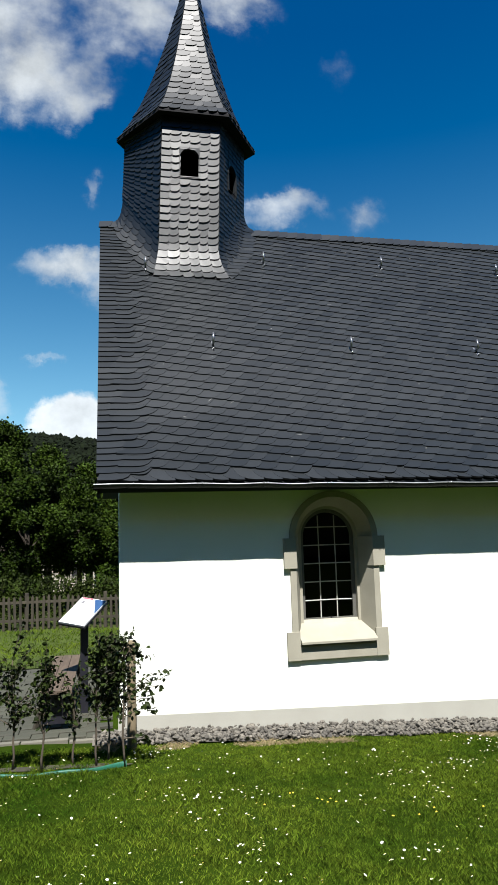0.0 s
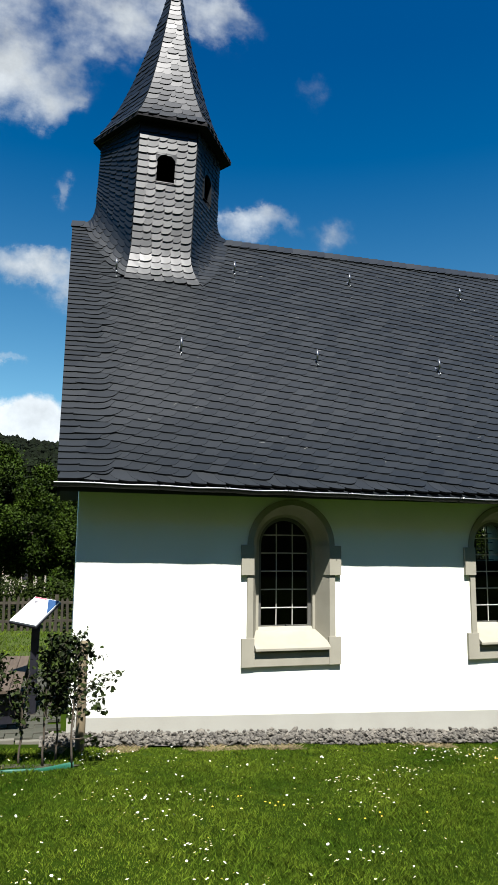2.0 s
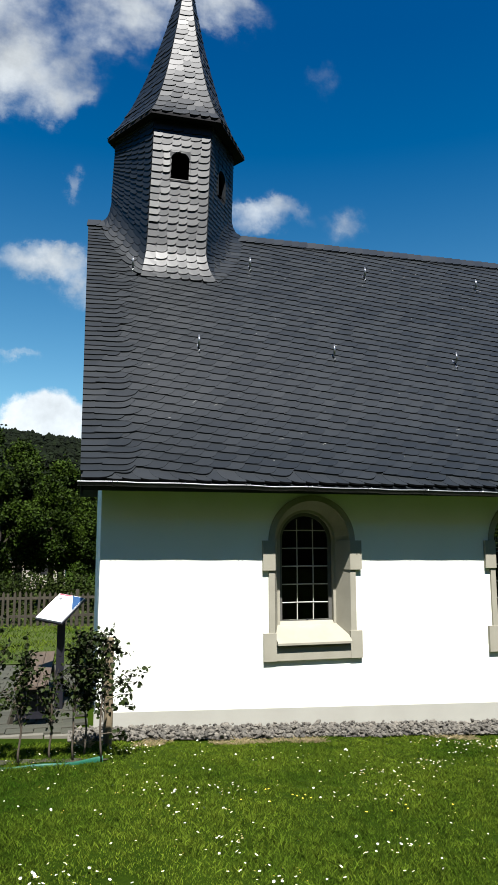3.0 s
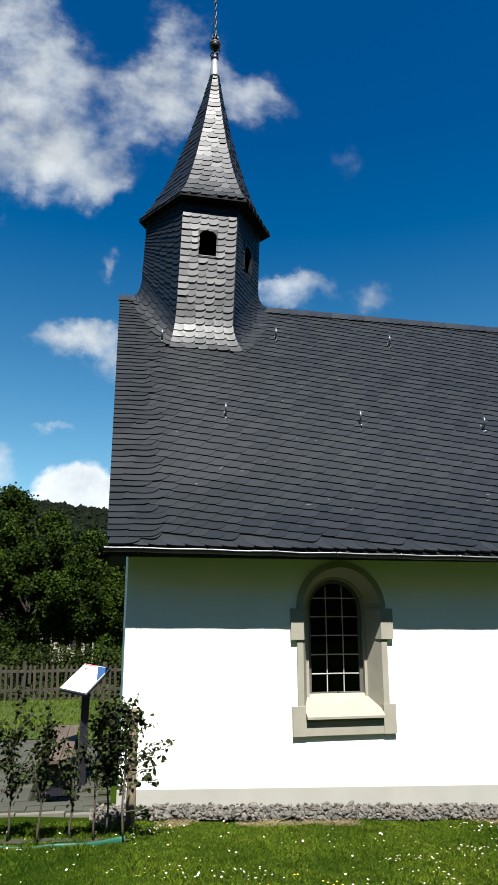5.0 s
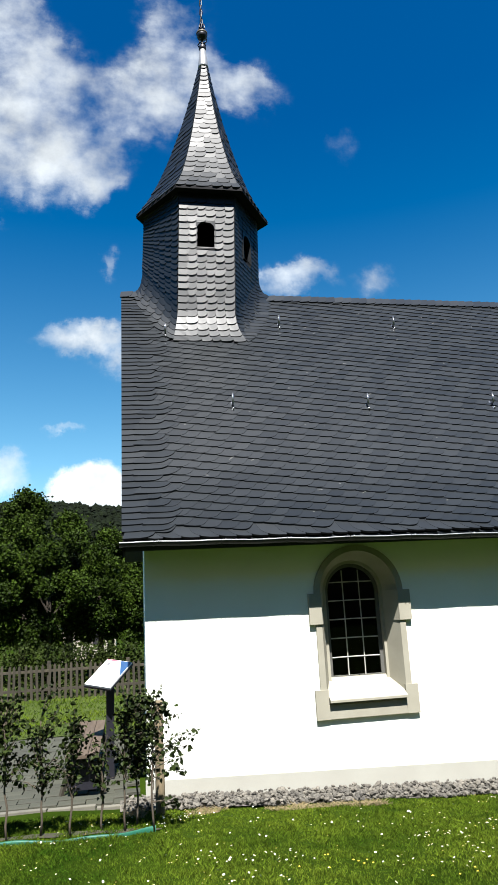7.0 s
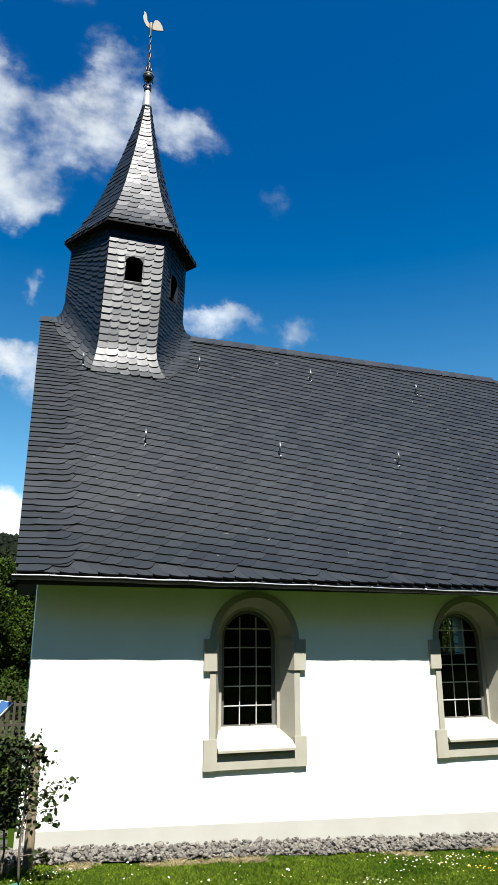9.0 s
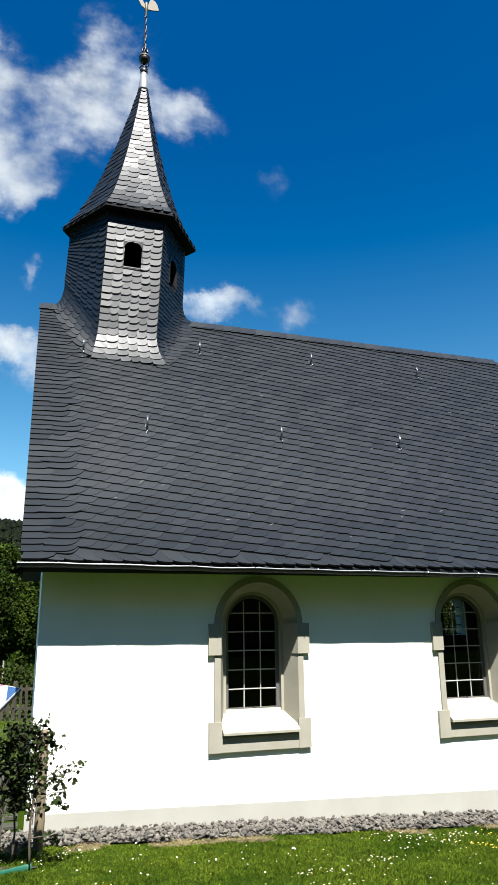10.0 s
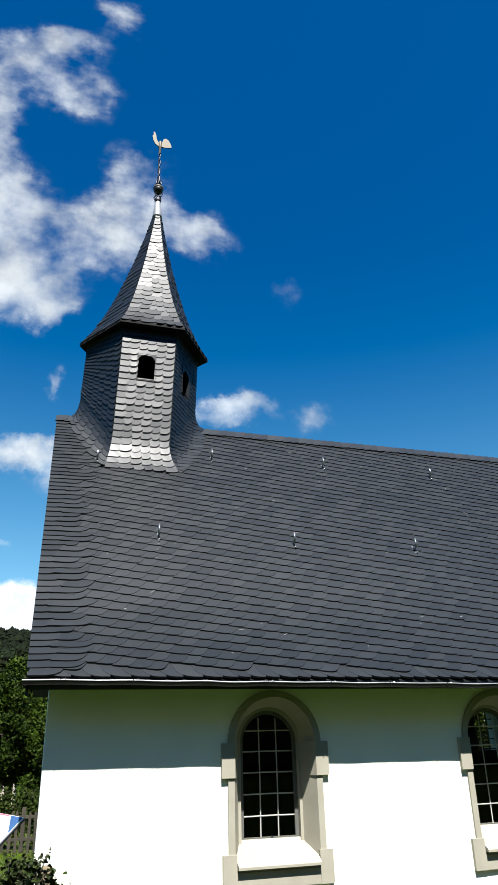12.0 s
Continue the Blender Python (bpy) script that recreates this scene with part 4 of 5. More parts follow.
def vane_plate(outline, thick=0.012):
    n = len(outline)
    v = [(x, -thick, z) for x, z in outline] + [(x, thick, z) for x, z in outline]
    return v, [tuple(range(n)), tuple(range(2 * n - 1, n - 1, -1))] + [(n + i, n + (i + 1) % n, (i + 1) % n, i) for i in range(n)]


breast = [(0.0, 15.68), (0.0, 15.80), (-0.05, 15.84), (-0.09, 15.92), (-0.10, 16.02), (-0.13, 16.13), (-0.17, 16.15), (-0.165, 16.06), (-0.19, 16.0), (-0.17, 15.88), (-0.11, 15.76)]
tail = [(0.02, 15.70), (0.05, 15.86), (0.08, 15.97), (0.14, 15.99), (0.20, 15.95), (0.25, 15.86), (0.28, 15.74), (0.22, 15.72), (0.14, 15.70)]
part("vane_front", mesh_of("vane_front", *vane_plate(breast), GILT), GILT, finial)
part("vane_tail", mesh_of("vane_tail", *vane_plate(tail), GILT), GILT, finial)

# ---------------------------------------------------------------- roof hooks


def roof_hook():
    h = thing("roof_hook", "small galvanised ladder hook standing on the slates", "roof hook", "ladder hooks on the roof")
    part("strap", box(-0.014, 0.014, -0.16, 0.06, 0.020, 0.027, 0.002), STEEL, h)
    part("prong", mesh_of("prong", *tube([(0, -0.05, 0.024), (0, -0.06, 0.09), (0, -0.02, 0.15), (0, 0.06, 0.18)], [0.016, 0.019, 0.020, 0.015], 7), STEEL, True), STEEL, h)
    part("toe", mesh_of("toe", *tube([(0, -0.155, 0.024), (0, -0.165, 0.05), (0, -0.15, 0.065)], 0.012, 6), STEEL, True), STEEL, h)
    return h


HOOKS = [(1.40, 1.50), (3.55, 1.50), (5.70, 1.52), (7.85, 1.52), (2.58, 3.06), (4.82, 3.10), (7.15, 3.08), (9.50, 3.08), (0.49, 2.83)]
first = roof_hook()
for k, (x, y) in enumerate(HOOKS):
    v = float(roof_v(y))
    m = slate_matrix(x, v, 0)
    if k == 0:
        first.matrix_basis = m
    else:
        copy_thing(first, m)

# ---------------------------------------------------------------- gravel strip


def stone_mesh(seed, mat):
    r = random.Random(seed)
    bm = bmesh.new()
    bmesh.ops.create_icosphere(bm, subdivisions=1, radius=1.0)
    for v in bm.verts:
        v.co *= r.uniform(0.7, 1.15)
        v.co.x *= 1.25
        v.co.z *= 0.75
    me = bpy.data.meshes.new("stone")
    bm.to_mesh(me)
    bm.free()
    me.materials.append(mat)
    return me


def gravel_edge(x):
    return -0.42 + 0.05 * noise.noise((x * 1.7, 0, 5)) + 0.03 * noise.noise((x * 6, 0, 9))


gravel = thing("gravel_strip", "strip of broken grey basalt gravel along the wall's foot", "gravel", kind="structure")
STONES = [stone_mesh(s, GRAVEL) for s in range(10)]
gx = [-0.3 + 0.1 * i for i in range(137)]
gbv, gbf = [], []
for x in gx:
    gbv += [(x, gravel_edge(x) + 0.02, ground_z(x, -0.42) + 0.012), (x, -0.02, ground_z(x, 0) + 0.035)]
gbf = [(2 * i, 2 * i + 2, 2 * i + 3, 2 * i + 1) for i in range(len(gx) - 1)]
part("bed", mesh_of("bed", gbv, gbf, GRAVEL_FAR), GRAVEL_FAR, gravel)
gr = random.Random(11)
spread = []
for k in range(3900):
    x = gr.uniform(-0.25, 9.5)
    y = gr.uniform(gravel_edge(x) + 0.01, -0.045)
    size = gr.uniform(0.015, 0.034) * (1.25 if gr.random() < 0.12 else 1)
    lift = 0.02 + gr.random() ** 2 * 0.045
    m = Matrix.Translation((x, y, ground_z(x, y) + lift + 0.09 * max(0, (y + 0.40)))) @ Euler((gr.uniform(-0.6, 0.6), gr.uniform(-0.6, 0.6), gr.uniform(0, 6.3))).to_matrix().to_4x4() @ Matrix.Diagonal((size, size, size, 1))
    spread.append((k % 10, m, x))
chosen = 0
rest = []
for s, m, x in spread:
    if chosen < 300 and 0.2 < x < 5.6 and (m.to_scale().x > 0.030):
        st = part("stone", STONES[s], GRAVEL, gravel)
        st.matrix_basis = m
        chosen += 1
    else:
        me = STONES[s]
        rest.append(([m @ v.co for v in me.vertices], [tuple(p.vertices) for p in me.polygons]))
tagged(part("small_gravel", mesh_of("small_gravel", *merged(rest), GRAVEL_FAR), GRAVEL_FAR, gravel), kind="stuff")

# ---------------------------------------------------------------- lawn: blades, dry tufts, flowers
gr = np.random.RandomState(3)


def blades(count, x0, x1, y0, y1, height, width, keep=None, lean=0.5):
    verts, faces = [], []
    xs, ys = gr.uniform(x0, x1, count), gr.uniform(y0, y1, count)
    hs, an, le = gr.uniform(0.55, 1.25, count) * height, gr.uniform(0, 6.283, count), gr.normal(0, lean, (count, 2))
    for x, y, h, q, l in zip(xs, ys, hs, an, le):
        if keep and not keep(x, y):
            continue
        patch = 0.8 + 0.5 * noise.noise((x * 0.9, y * 0.9, 2.0)) + 0.65 * noise.noise((x * 7, y * 7, 6.0))
        h *= patch
        z = lawn_z(x, y) - 0.004
        wx, wy = width * math.cos(q), width * math.sin(q)
        o = len(verts)
        verts.append((x - wx, y - wy, z))
        verts.append((x + wx, y + wy, z))
        verts.append((x + wx * 0.6 + l[0] * h * 0.4, y + wy * 0.6 + l[1] * h * 0.4, z + h * 0.6))
        verts.append((x + l[0] * h, y + l[1] * h, z + h))
        faces.append((o, o + 1, o + 2, o + 3))
    return verts, faces


def on_lawn(x, y):
    if y > -0.30 or (y > gravel_edge(x) - 0.02 and x > -0.2):
        return False
    return not (x < -0.1 and y > -0.42)


tagged(new("lawn_grass", mesh_of("lawn_grass", *blades(330000, -2.6, 7.2, -5.3, -0.36, 0.035, 0.0028, on_lawn, 0.5), BLADE)), "short mown lawn grass with uneven tufts", "grass", kind="stuff")


def dry_spot(x, y):
    return noise.noise((x * 1.5, y * 3.0, 8)) > 0.10 and on_lawn(x, y)


tagged(new("dry_grass", mesh_of("dry_grass", *blades(16000, -0.2, 7.5, -0.66, -0.34, 0.05, 0.003, dry_spot, 0.9), DRY)), "straw-coloured dry grass at the gravel's edge", "grass", kind="stuff")


def flower_field(count, seed, radius, mat_core):
    r = random.Random(seed)
    petals, cores = [], []
    hubs = [(r.uniform(-2.2, 6.5), r.uniform(-5.0, -0.7)) for _ in range(34)]
    for k in range(count):
        if r.random() < 0.6:
            hx, hy = r.choice(hubs)
            x, y = r.gauss(hx, 0.16), r.gauss(hy, 0.10)
        else:
            x, y = r.uniform(-2.4, 6.8), r.uniform(-5.2, -0.6)
        if not on_lawn(x, y):
            continue
        z = lawn_z(x, y) + r.uniform(0.03, 0.055)
        s = radius * r.uniform(0.7, 1.2)
        tx, ty = r.gauss(0, 0.3), r.gauss(-0.15, 0.3)
        ring = []
        for i in range(12):
            q = 2 * math.pi * i / 12
            d = s * (1.0 if i % 2 == 0 else 0.72)
            px, py = d * math.cos(q), d * math.sin(q)
            ring.append((x + px, y + py, z + 0.003 + px * tx + py * ty))
        petals.append(([(x, y, z)] + ring, [(0, 1 + i, 1 + (i + 1) % 12) for i in range(12)]))
        core = [(x + 0.36 * s * math.cos(i * 1.047), y + 0.36 * s * math.sin(i * 1.047), z + 0.004) for i in range(6)]
        cores.append((core + [(x, y, z + 0.007)], [(i, (i + 1) % 6, 6) for i in range(6)]))
    return petals, cores


petals, cores = flower_field(1250, 5, 0.0098, YOLK)
daisies = thing("daisies", "scattered white daisies open in the lawn", "flowers", kind="stuff")
part("petals", mesh_of("petals", *merged(petals), PETAL), PETAL, daisies)
part("centres", mesh_of("centres", *merged(cores), YOLK), YOLK, daisies)
r2 = random.Random(9)
yl = []
for k in range(44):
    hx, hy = r2.choice(((4.55, -1.35), (4.7, -1.5), (2.2, -3.2), (1.4, -2.8), (5.4, -1.0)))
    x, y = r2.gauss(hx, 0.22), r2.gauss(hy, 0.14)
    if on_lawn(x, y):
        z = lawn_z(x, y) + 0.045
        yl.append(([(x + 0.009 * math.cos(i * 1.047), y + 0.009 * math.sin(i * 1.047), z) for i in range(6)] + [(x, y, z + 0.006)], [(i, (i + 1) % 6, 6) for i in range(6)]))
tagged(new("yellow_flowers", mesh_of("yellow_flowers", *merged(yl), YOLK)), "small yellow clover flowers in the lawn", "flowers", kind="stuff")

# ---------------------------------------------------------------- path, kerb and bed
pave = thing("pavement", "grey paved forecourt beside the chapel's gable", "pavement", kind="structure")
part("bed", sheet("bed", [-9 + 0.25 * i for i in range(36)], [-0.12 + 0.25 * j for j in range(20)], ground_z, PAVING, 0.012), PAVING, pave)
slab_mesh = mesh_of("paving_stone", *prism([(-0.145, -0.095), (0.145, -0.095), (0.145, 0.095), (-0.145, 0.095)], 0.0, 0.028), PAVING)
pr = random.Random(21)
count = 0
for j in range(23):
    for i in range(13):
        x, y = -0.22 - 0.30 * i - (0.15 if j % 2 else 0), 0.0 + 0.20 * j
        if count < 299:
            s = part("paving_stone", slab_mesh, PAVING, pave)
            s.location = (x, y, ground_z(x, y) + 0.004 + pr.uniform(-0.003, 0.004))
            s.rotation_euler = (pr.uniform(-0.012, 0.012), pr.uniform(-0.012, 0.012), pr.uniform(-0.02, 0.02))
            count += 1
kerb = thing("kerb", "row of pale kerb stones between paving and lawn", "kerb", kind="structure")
for k in range(9):
    x = -0.30 - 0.51 * k
    part("kerb_stone", box(x - 0.25, x + 0.25, -0.20, -0.12, ground_z(x, -0.15) - 0.1, ground_z(x, -0.15) + 0.026, 0.008), KERB, kerb)
tagged(new("far_lawn", sheet("far_lawn", [-14 + 0.5 * i for i in range(36)], [4.7 + 0.5 * j for j in range(26)], ground_z, MEADOW, 0.02)), "bright mown grass between the paving and the fence", "grass", kind="structure")
tagged(new("meadow_grass", mesh_of("meadow_grass", *[q for q in blades(14000, -6, 0.6, 4.8, 11.3, 0.09, 0.008)], BLADE)), "longer grass in front of the fence", "grass", kind="stuff")

# dark strip painted for the shadow under the saplings, with edging
bedv, bedf = [], []
for i in range(25):
    x = -2.3 + 0.1 * i
    y = -1.22 + 0.03 * math.sin(x * 3)
    wide = (0.05 + 0.05 * noise.noise((x * 4, 1, 0)) + 0.03) * smoothstep(0.14, -0.1, x)
    bedv += [(x, y - wide, lawn_z(x, y - wide) + 0.012), (x, y + wide, lawn_z(x, y + wide) + 0.012)]
bedf = [(2 * i, 2 * i + 2, 2 * i + 3, 2 * i + 1) for i in range(24)]
tagged(new("shaded_bed", mesh_of("shaded_bed", bedv, bedf, SHADED_EARTH)), "narrow strip of earth coloured dark for the shadow under the saplings", "flower bed", kind="structure")
edging = thing("bed_edging", "low strip of turquoise plastic edging round the saplings", "edging")
ev, ef = [], []
for i in range(57):
    x = -2.2 + 0.04 * i
    y = -1.40 + 0.05 * math.sin(x * 2.2) + 0.13 * smoothstep(-0.35, 0.04, x)
    z = ground_z(x, y)
    hgt = 0.016 + 0.012 * math.sin(x * 9) + 0.028 * smoothstep(-0.6, -0.1, x)
    ev += [(x, y, z - 0.01), (x, y - 0.012, z + hgt), (x, y + 0.004, z + hgt + 0.008), (x, y + 0.012, z + hgt), (x, y + 0.012, z - 0.01)]
ef = [(i * 5 + k, i * 5 + 5 + k, i * 5 + 6 + k, i * 5 + 1 + k) for i in range(56) for k in range(4)]
part("strip", mesh_of("strip", ev, ef, NET, True), NET, edging)


# ---------------------------------------------------------------- saplings
def leaf_piece(r, p, size, droop=0.5):
    """A pointed leaf of four triangles, folded along its rib."""
    q = Euler((r.gauss(-droop, 0.6), r.gauss(0, 0.6), r.uniform(0, 6.283))).to_matrix()
    w, l = size * 0.36, size
    pts = [(0, 0, 0), (-w * 0.8, l * 0.22, size * 0.07), (-w, l * 0.52, size * 0.10), (0, l, -size * 0.06), (w, l * 0.52, size * 0.10), (w * 0.8, l * 0.22, size * 0.07), (0, l * 0.45, 0)]
    return [p + q @ Vector(v) for v in pts], [(0, 6, 1), (1, 6, 2), (2, 6, 3), (0, 5, 6), (5, 4, 6), (4, 3, 6)]


def sapling(x, y, height, spread_x, branches, leaves, seed, size=0.050, lean=0.0, low=0.35, arms=()):
    r = random.Random(seed)
    t = thing("sapling", "young leafy fruit-bush sapling with a thin bare stem", "sapling", "saplings in the bed", at=(x, y, ground_z(x, y)))
    stem = [Vector((lean * k / 8 * height + r.gauss(0, 0.008), r.gauss(0, 0.008), height * 0.86 * k / 8)) for k in range(9)]
    part("stem", mesh_of("stem", *tube(stem, [0.0115 - 0.0008 * k for k in range(9)], 6), TWIG, True), TWIG, t)
    twigs, foliage = [], []
    for b in range(branches):
        k = r.uniform(low, 1.0)
        base = stem[0].lerp(stem[-1], k)
        ang = r.uniform(0, 6.283)
        ln = spread_x * r.uniform(0.5, 1.0) * (1.25 - 0.5 * k)
        tip = base + Vector((math.cos(ang) * ln, math.sin(ang) * ln * 0.6, r.uniform(0.08, 0.30)))
        twigs.append((base, base.lerp(tip, 0.5) + Vector((0, 0, 0.03)), tip))
    for dx, dz0, dz1 in arms:
        base = Vector((0, 0, dz0))
        tip = Vector((dx, -0.03, dz1))
        twigs.append((base, base.lerp(tip, 0.55) + Vector((0, 0, r.uniform(0.02, 0.05))), tip))
    for i, (a, m, b) in enumerate(twigs):
        sprig = i >= branches
        count = leaves + 8 if sprig else r.randint(leaves // 2, leaves + 6)
        for k in range(count):
            q = (k + r.random()) / count
            p = a.lerp(m, q * 2) if q < 0.5 else m.lerp(b, q * 2 - 1)
            if q > (0.30 if sprig else 0.12):
                loose_by = 0.020 if sprig else 0.030
                foliage.append(leaf_piece(r, p + Vector((r.gauss(0, loose_by), r.gauss(0, loose_by), r.gauss(0, loose_by))), size * r.uniform(0.6, 1.25) * (1.05 if sprig else 1.0)))
    for q in twigs:
        part("branch", mesh_of("branch", *tube(q, [0.0055, 0.0035, 0.0015], 5), TWIG), TWIG, t)
    tagged(part("leaves", mesh_of("leaves", *merged(foliage), LEAF), LEAF, t), kind="stuff")
    return t


sapling(0.015, -1.28, 1.24, 0.16, 22, 20, 1, size=0.054, lean=0.0, low=0.32, arms=((0.38, 0.66, 0.80), (0.44, 0.70, 0.88), (0.30, 0.46, 0.52), (0.24, 0.82, 1.02), (0.30, 0.54, 0.62), (0.27, 0.26, 0.22), (0.18, 0.9, 1.10), (0.14, 1.0, 1.16), (0.36, 0.62, 0.74)))
sapling(-0.26, -1.24, 1.28, 0.25, 40, 24, 2, lean=0.03, low=0.40)
sapling(-0.12, -1.02, 1.22, 0.22, 34, 24, 12, lean=-0.02, low=0.36)
sapling(-0.46, -1.20, 0.80, 0.16, 14, 16, 3, lean=0.0, low=0.2)
sapling(-0.74, -1.34, 1.06, 0.22, 24, 20, 4, lean=0.02)
sapling(-1.00, -1.22, 1.22, 0.26, 26, 22, 5, lean=-0.02)
sapling(-1.30, -1.30, 1.28, 0.30, 34, 24, 6, lean=-0.03)
sapling(-1.62, -1.24, 1.2, 0.28, 26, 20, 7)

# stake
stake = thing("stake", "weathered round wooden stake driven into the lawn's edge", "post", at=(0.115, -0.55, ground_z(0.115, -0.55)))
part("post", mesh_of("post", *tube([(0, 0, -0.2), (0.003, 0, 0.3), (-0.003, 0, 0.8), (0.0, 0, 1.10), (0.0, 0, 1.125)], [0.05, 0.05, 0.048, 0.047, 0.036], 14), STAKE_WOOD, True), STAKE_WOOD, stake)

# ---------------------------------------------------------------- information panel
panel = thing("information_panel", "tilted white information panel with a blue corner on a dark post", "sign", at=(-0.44, 1.0, 0))
e1, e2 = Vector((0.32, -0.19, -0.05)), Vector((0.28, 0.40, 0.26))
o0 = Vector((-0.31, -0.05, 1.535))
nn = e1.cross(e2).normalized()


def on_panel(u, v, h=0.0):
    return o0 + e1 * u + e2 * v + nn * h


def panel_patch(name, corners, mat, h0, h1, label=""):
    n = len(corners)
    v = [on_panel(a, b, h1) for a, b in corners] + [on_panel(a, b, h0) for a, b in corners]
    part(name, mesh_of(name, v, [tuple(range(n)), tuple(range(2 * n - 1, n - 1, -1))] + [(i + n, (i + 1) % n + n, (i + 1) % n, i) for i in range(n)], mat), mat, panel, label)


panel_patch("board", ((0, 0), (1, 0), (1, 1), (0, 1)), PANEL, -0.02, 0.0)
panel_patch("tray", ((-0.02, -0.015), (1.02, -0.015), (1.02, 1.015), (-0.02, 1.015)), IRON, -0.045, -0.021, "dark metal tray under the board")
# plain blue triangle over one corner of the board
panel_patch("print", ((0.99, 0.45), (0.99, 0.985), (0.55, 0.985)), CORNER_BLUE, 0.0005, 0.003, "blue triangle across one corner")
panel_patch("stripe", ((0.03, 0.95), (0.5, 0.95), (0.5, 0.99), (0.03, 0.99)), PRINT_RED, 0.0005, 0.003, "red printed stripe")
panel_patch("emblem", ((0.14, 0.78), (0.26, 0.76), (0.28, 0.84), (0.22, 0.87), (0.16, 0.85)), PRINT_GREY, 0.0005, 0.003)
for k in range(6):
    panel_patch("text_line", ((0.1, 0.60 - 0.08 * k), (0.62 - 0.07 * (k % 3), 0.60 - 0.08 * k), (0.62 - 0.07 * (k % 3), 0.618 - 0.08 * k), (0.1, 0.618 - 0.08 * k)), PANEL, 0.0005, 0.002)
foot = on_panel(0.62, 0.42, -0.03)
part("post", box(foot.x - 0.05, foot.x + 0.05, foot.y - 0.03, foot.y + 0.03, ground_z(-0.4, 1) - 0.1, foot.z + 0.012, 0.006), IRON, panel)

# ---------------------------------------------------------------- bench table
bench = thing("bench", "low brown wooden bench with trestle legs on the paving", "bench", at=(-0.72, 0.06, ground_z(-0.8, 1.0) + 0.032))
for k in range(3):
    x = -0.125 + 0.125 * k
    part("plank", box(x - 0.060, x + 0.060, 0, 2.5, 0.42, 0.46, 0.006), TABLE_WOOD, bench)
for y in (0.25, 2.25):
    part("crosspiece", box(-0.18, 0.18, y - 0.03, y + 0.03, 0.35, 0.418, 0.004), TABLE_WOOD, bench)
    for s in (-1, 1):
        leg = tube([(s * 0.13, y, 0.38), (s * 0.24, y, 0.0)], 0.034, 4)
        part("leg", mesh_of("leg", *leg, WOOD), WOOD, bench)
part("stretcher", box(-0.025, 0.025, 0.28, 2.22, 0.20, 0.27, 0.004), TABLE_WOOD, bench)
# upright dark sheet added for the shade beneath the planks
part("under_shade", box(-0.17, 0.17, 0.16, 0.185, 0.06, 0.41, 0.004), IRON, bench, "dark sheet that stands for the shade under the bench")

# ---------------------------------------------------------------- fence
FENCE_Y = 11.5
fence = thing("picket_fence", "weathered grey-brown wooden picket fence", "fence")
fr = random.Random(31)
picket = mesh_of("picket", [(x, y, z) for y in (-0.011, 0.011) for x, z in ((-0.033, 0.02), (0.033, 0.02), (0.033, 0.88), (0.0, 0.94), (-0.033, 0.88))], [(0, 1, 2, 3, 4), (9, 8, 7, 6, 5)] + [(5 + i, 5 + (i + 1) % 5, (i + 1) % 5, i) for i in range(5)], WOOD)
x = -9.0
while x < 2.2:
    p = part("picket", picket, WOOD, fence)
    z = ground_z(x, FENCE_Y)
    p.matrix_basis = pose(x, FENCE_Y, z + fr.uniform(-0.03, 0.03), fr.uniform(-1.5, 1.5), fr.uniform(-2.5, 2.5), 0)
    x += 0.145 + fr.uniform(-0.012, 0.018)
for z in (0.24, 0.72):
    part("rail", box(-9.1, 2.3, FENCE_Y + 0.014, FENCE_Y + 0.06, ground_z(-1, FENCE_Y) + z, ground_z(-1, FENCE_Y) + z + 0.07, 0.006), WOOD, fence)
for k in range(6):
    x = -8.6 + 2.1 * k
    part("post", box(x - 0.05, x + 0.05, FENCE_Y + 0.062, FENCE_Y + 0.16, ground_z(x, FENCE_Y) - 0.2, ground_z(x, FENCE_Y) + 1.0, 0.008), WOOD, fence)


# ---------------------------------------------------------------- trees and hedge
def crown_leaves(rs, centres, count, size):
    """Loose leaves round clump centres (x, y, z, radius)."""
    verts, faces = [], []
    weights = np.array([c[3] ** 2 for c in centres])
    pick = rs.choice(len(centres), count, p=weights / weights.sum())
    d = rs.normal(0, 1, (count, 3))
    d /= np.linalg.norm(d, axis=1)[:, None]
    rad = np.abs(rs.normal(0.82, 0.26, count))
    ang = rs.uniform(0, 6.283, (count, 3))
    sz = size * rs.uniform(0.6, 1.3, count)
    for k in range(count):
        c = centres[pick[k]]
        p = Vector((c[0], c[1], c[2])) + Vector(d[k]) * (c[3] * rad[k])
        q = Euler(ang[k]).to_matrix()
        l, w = sz[k], sz[k] * 0.42
        o = len(verts)
        verts += [p, p + q @ Vector((-w, l * 0.5, w * 0.3)), p + q @ Vector((0, l, 0)), p + q @ Vector((w, l * 0.5, w * 0.3))]
        faces.append((o, o + 1, o + 2, o + 3))
    return verts, faces


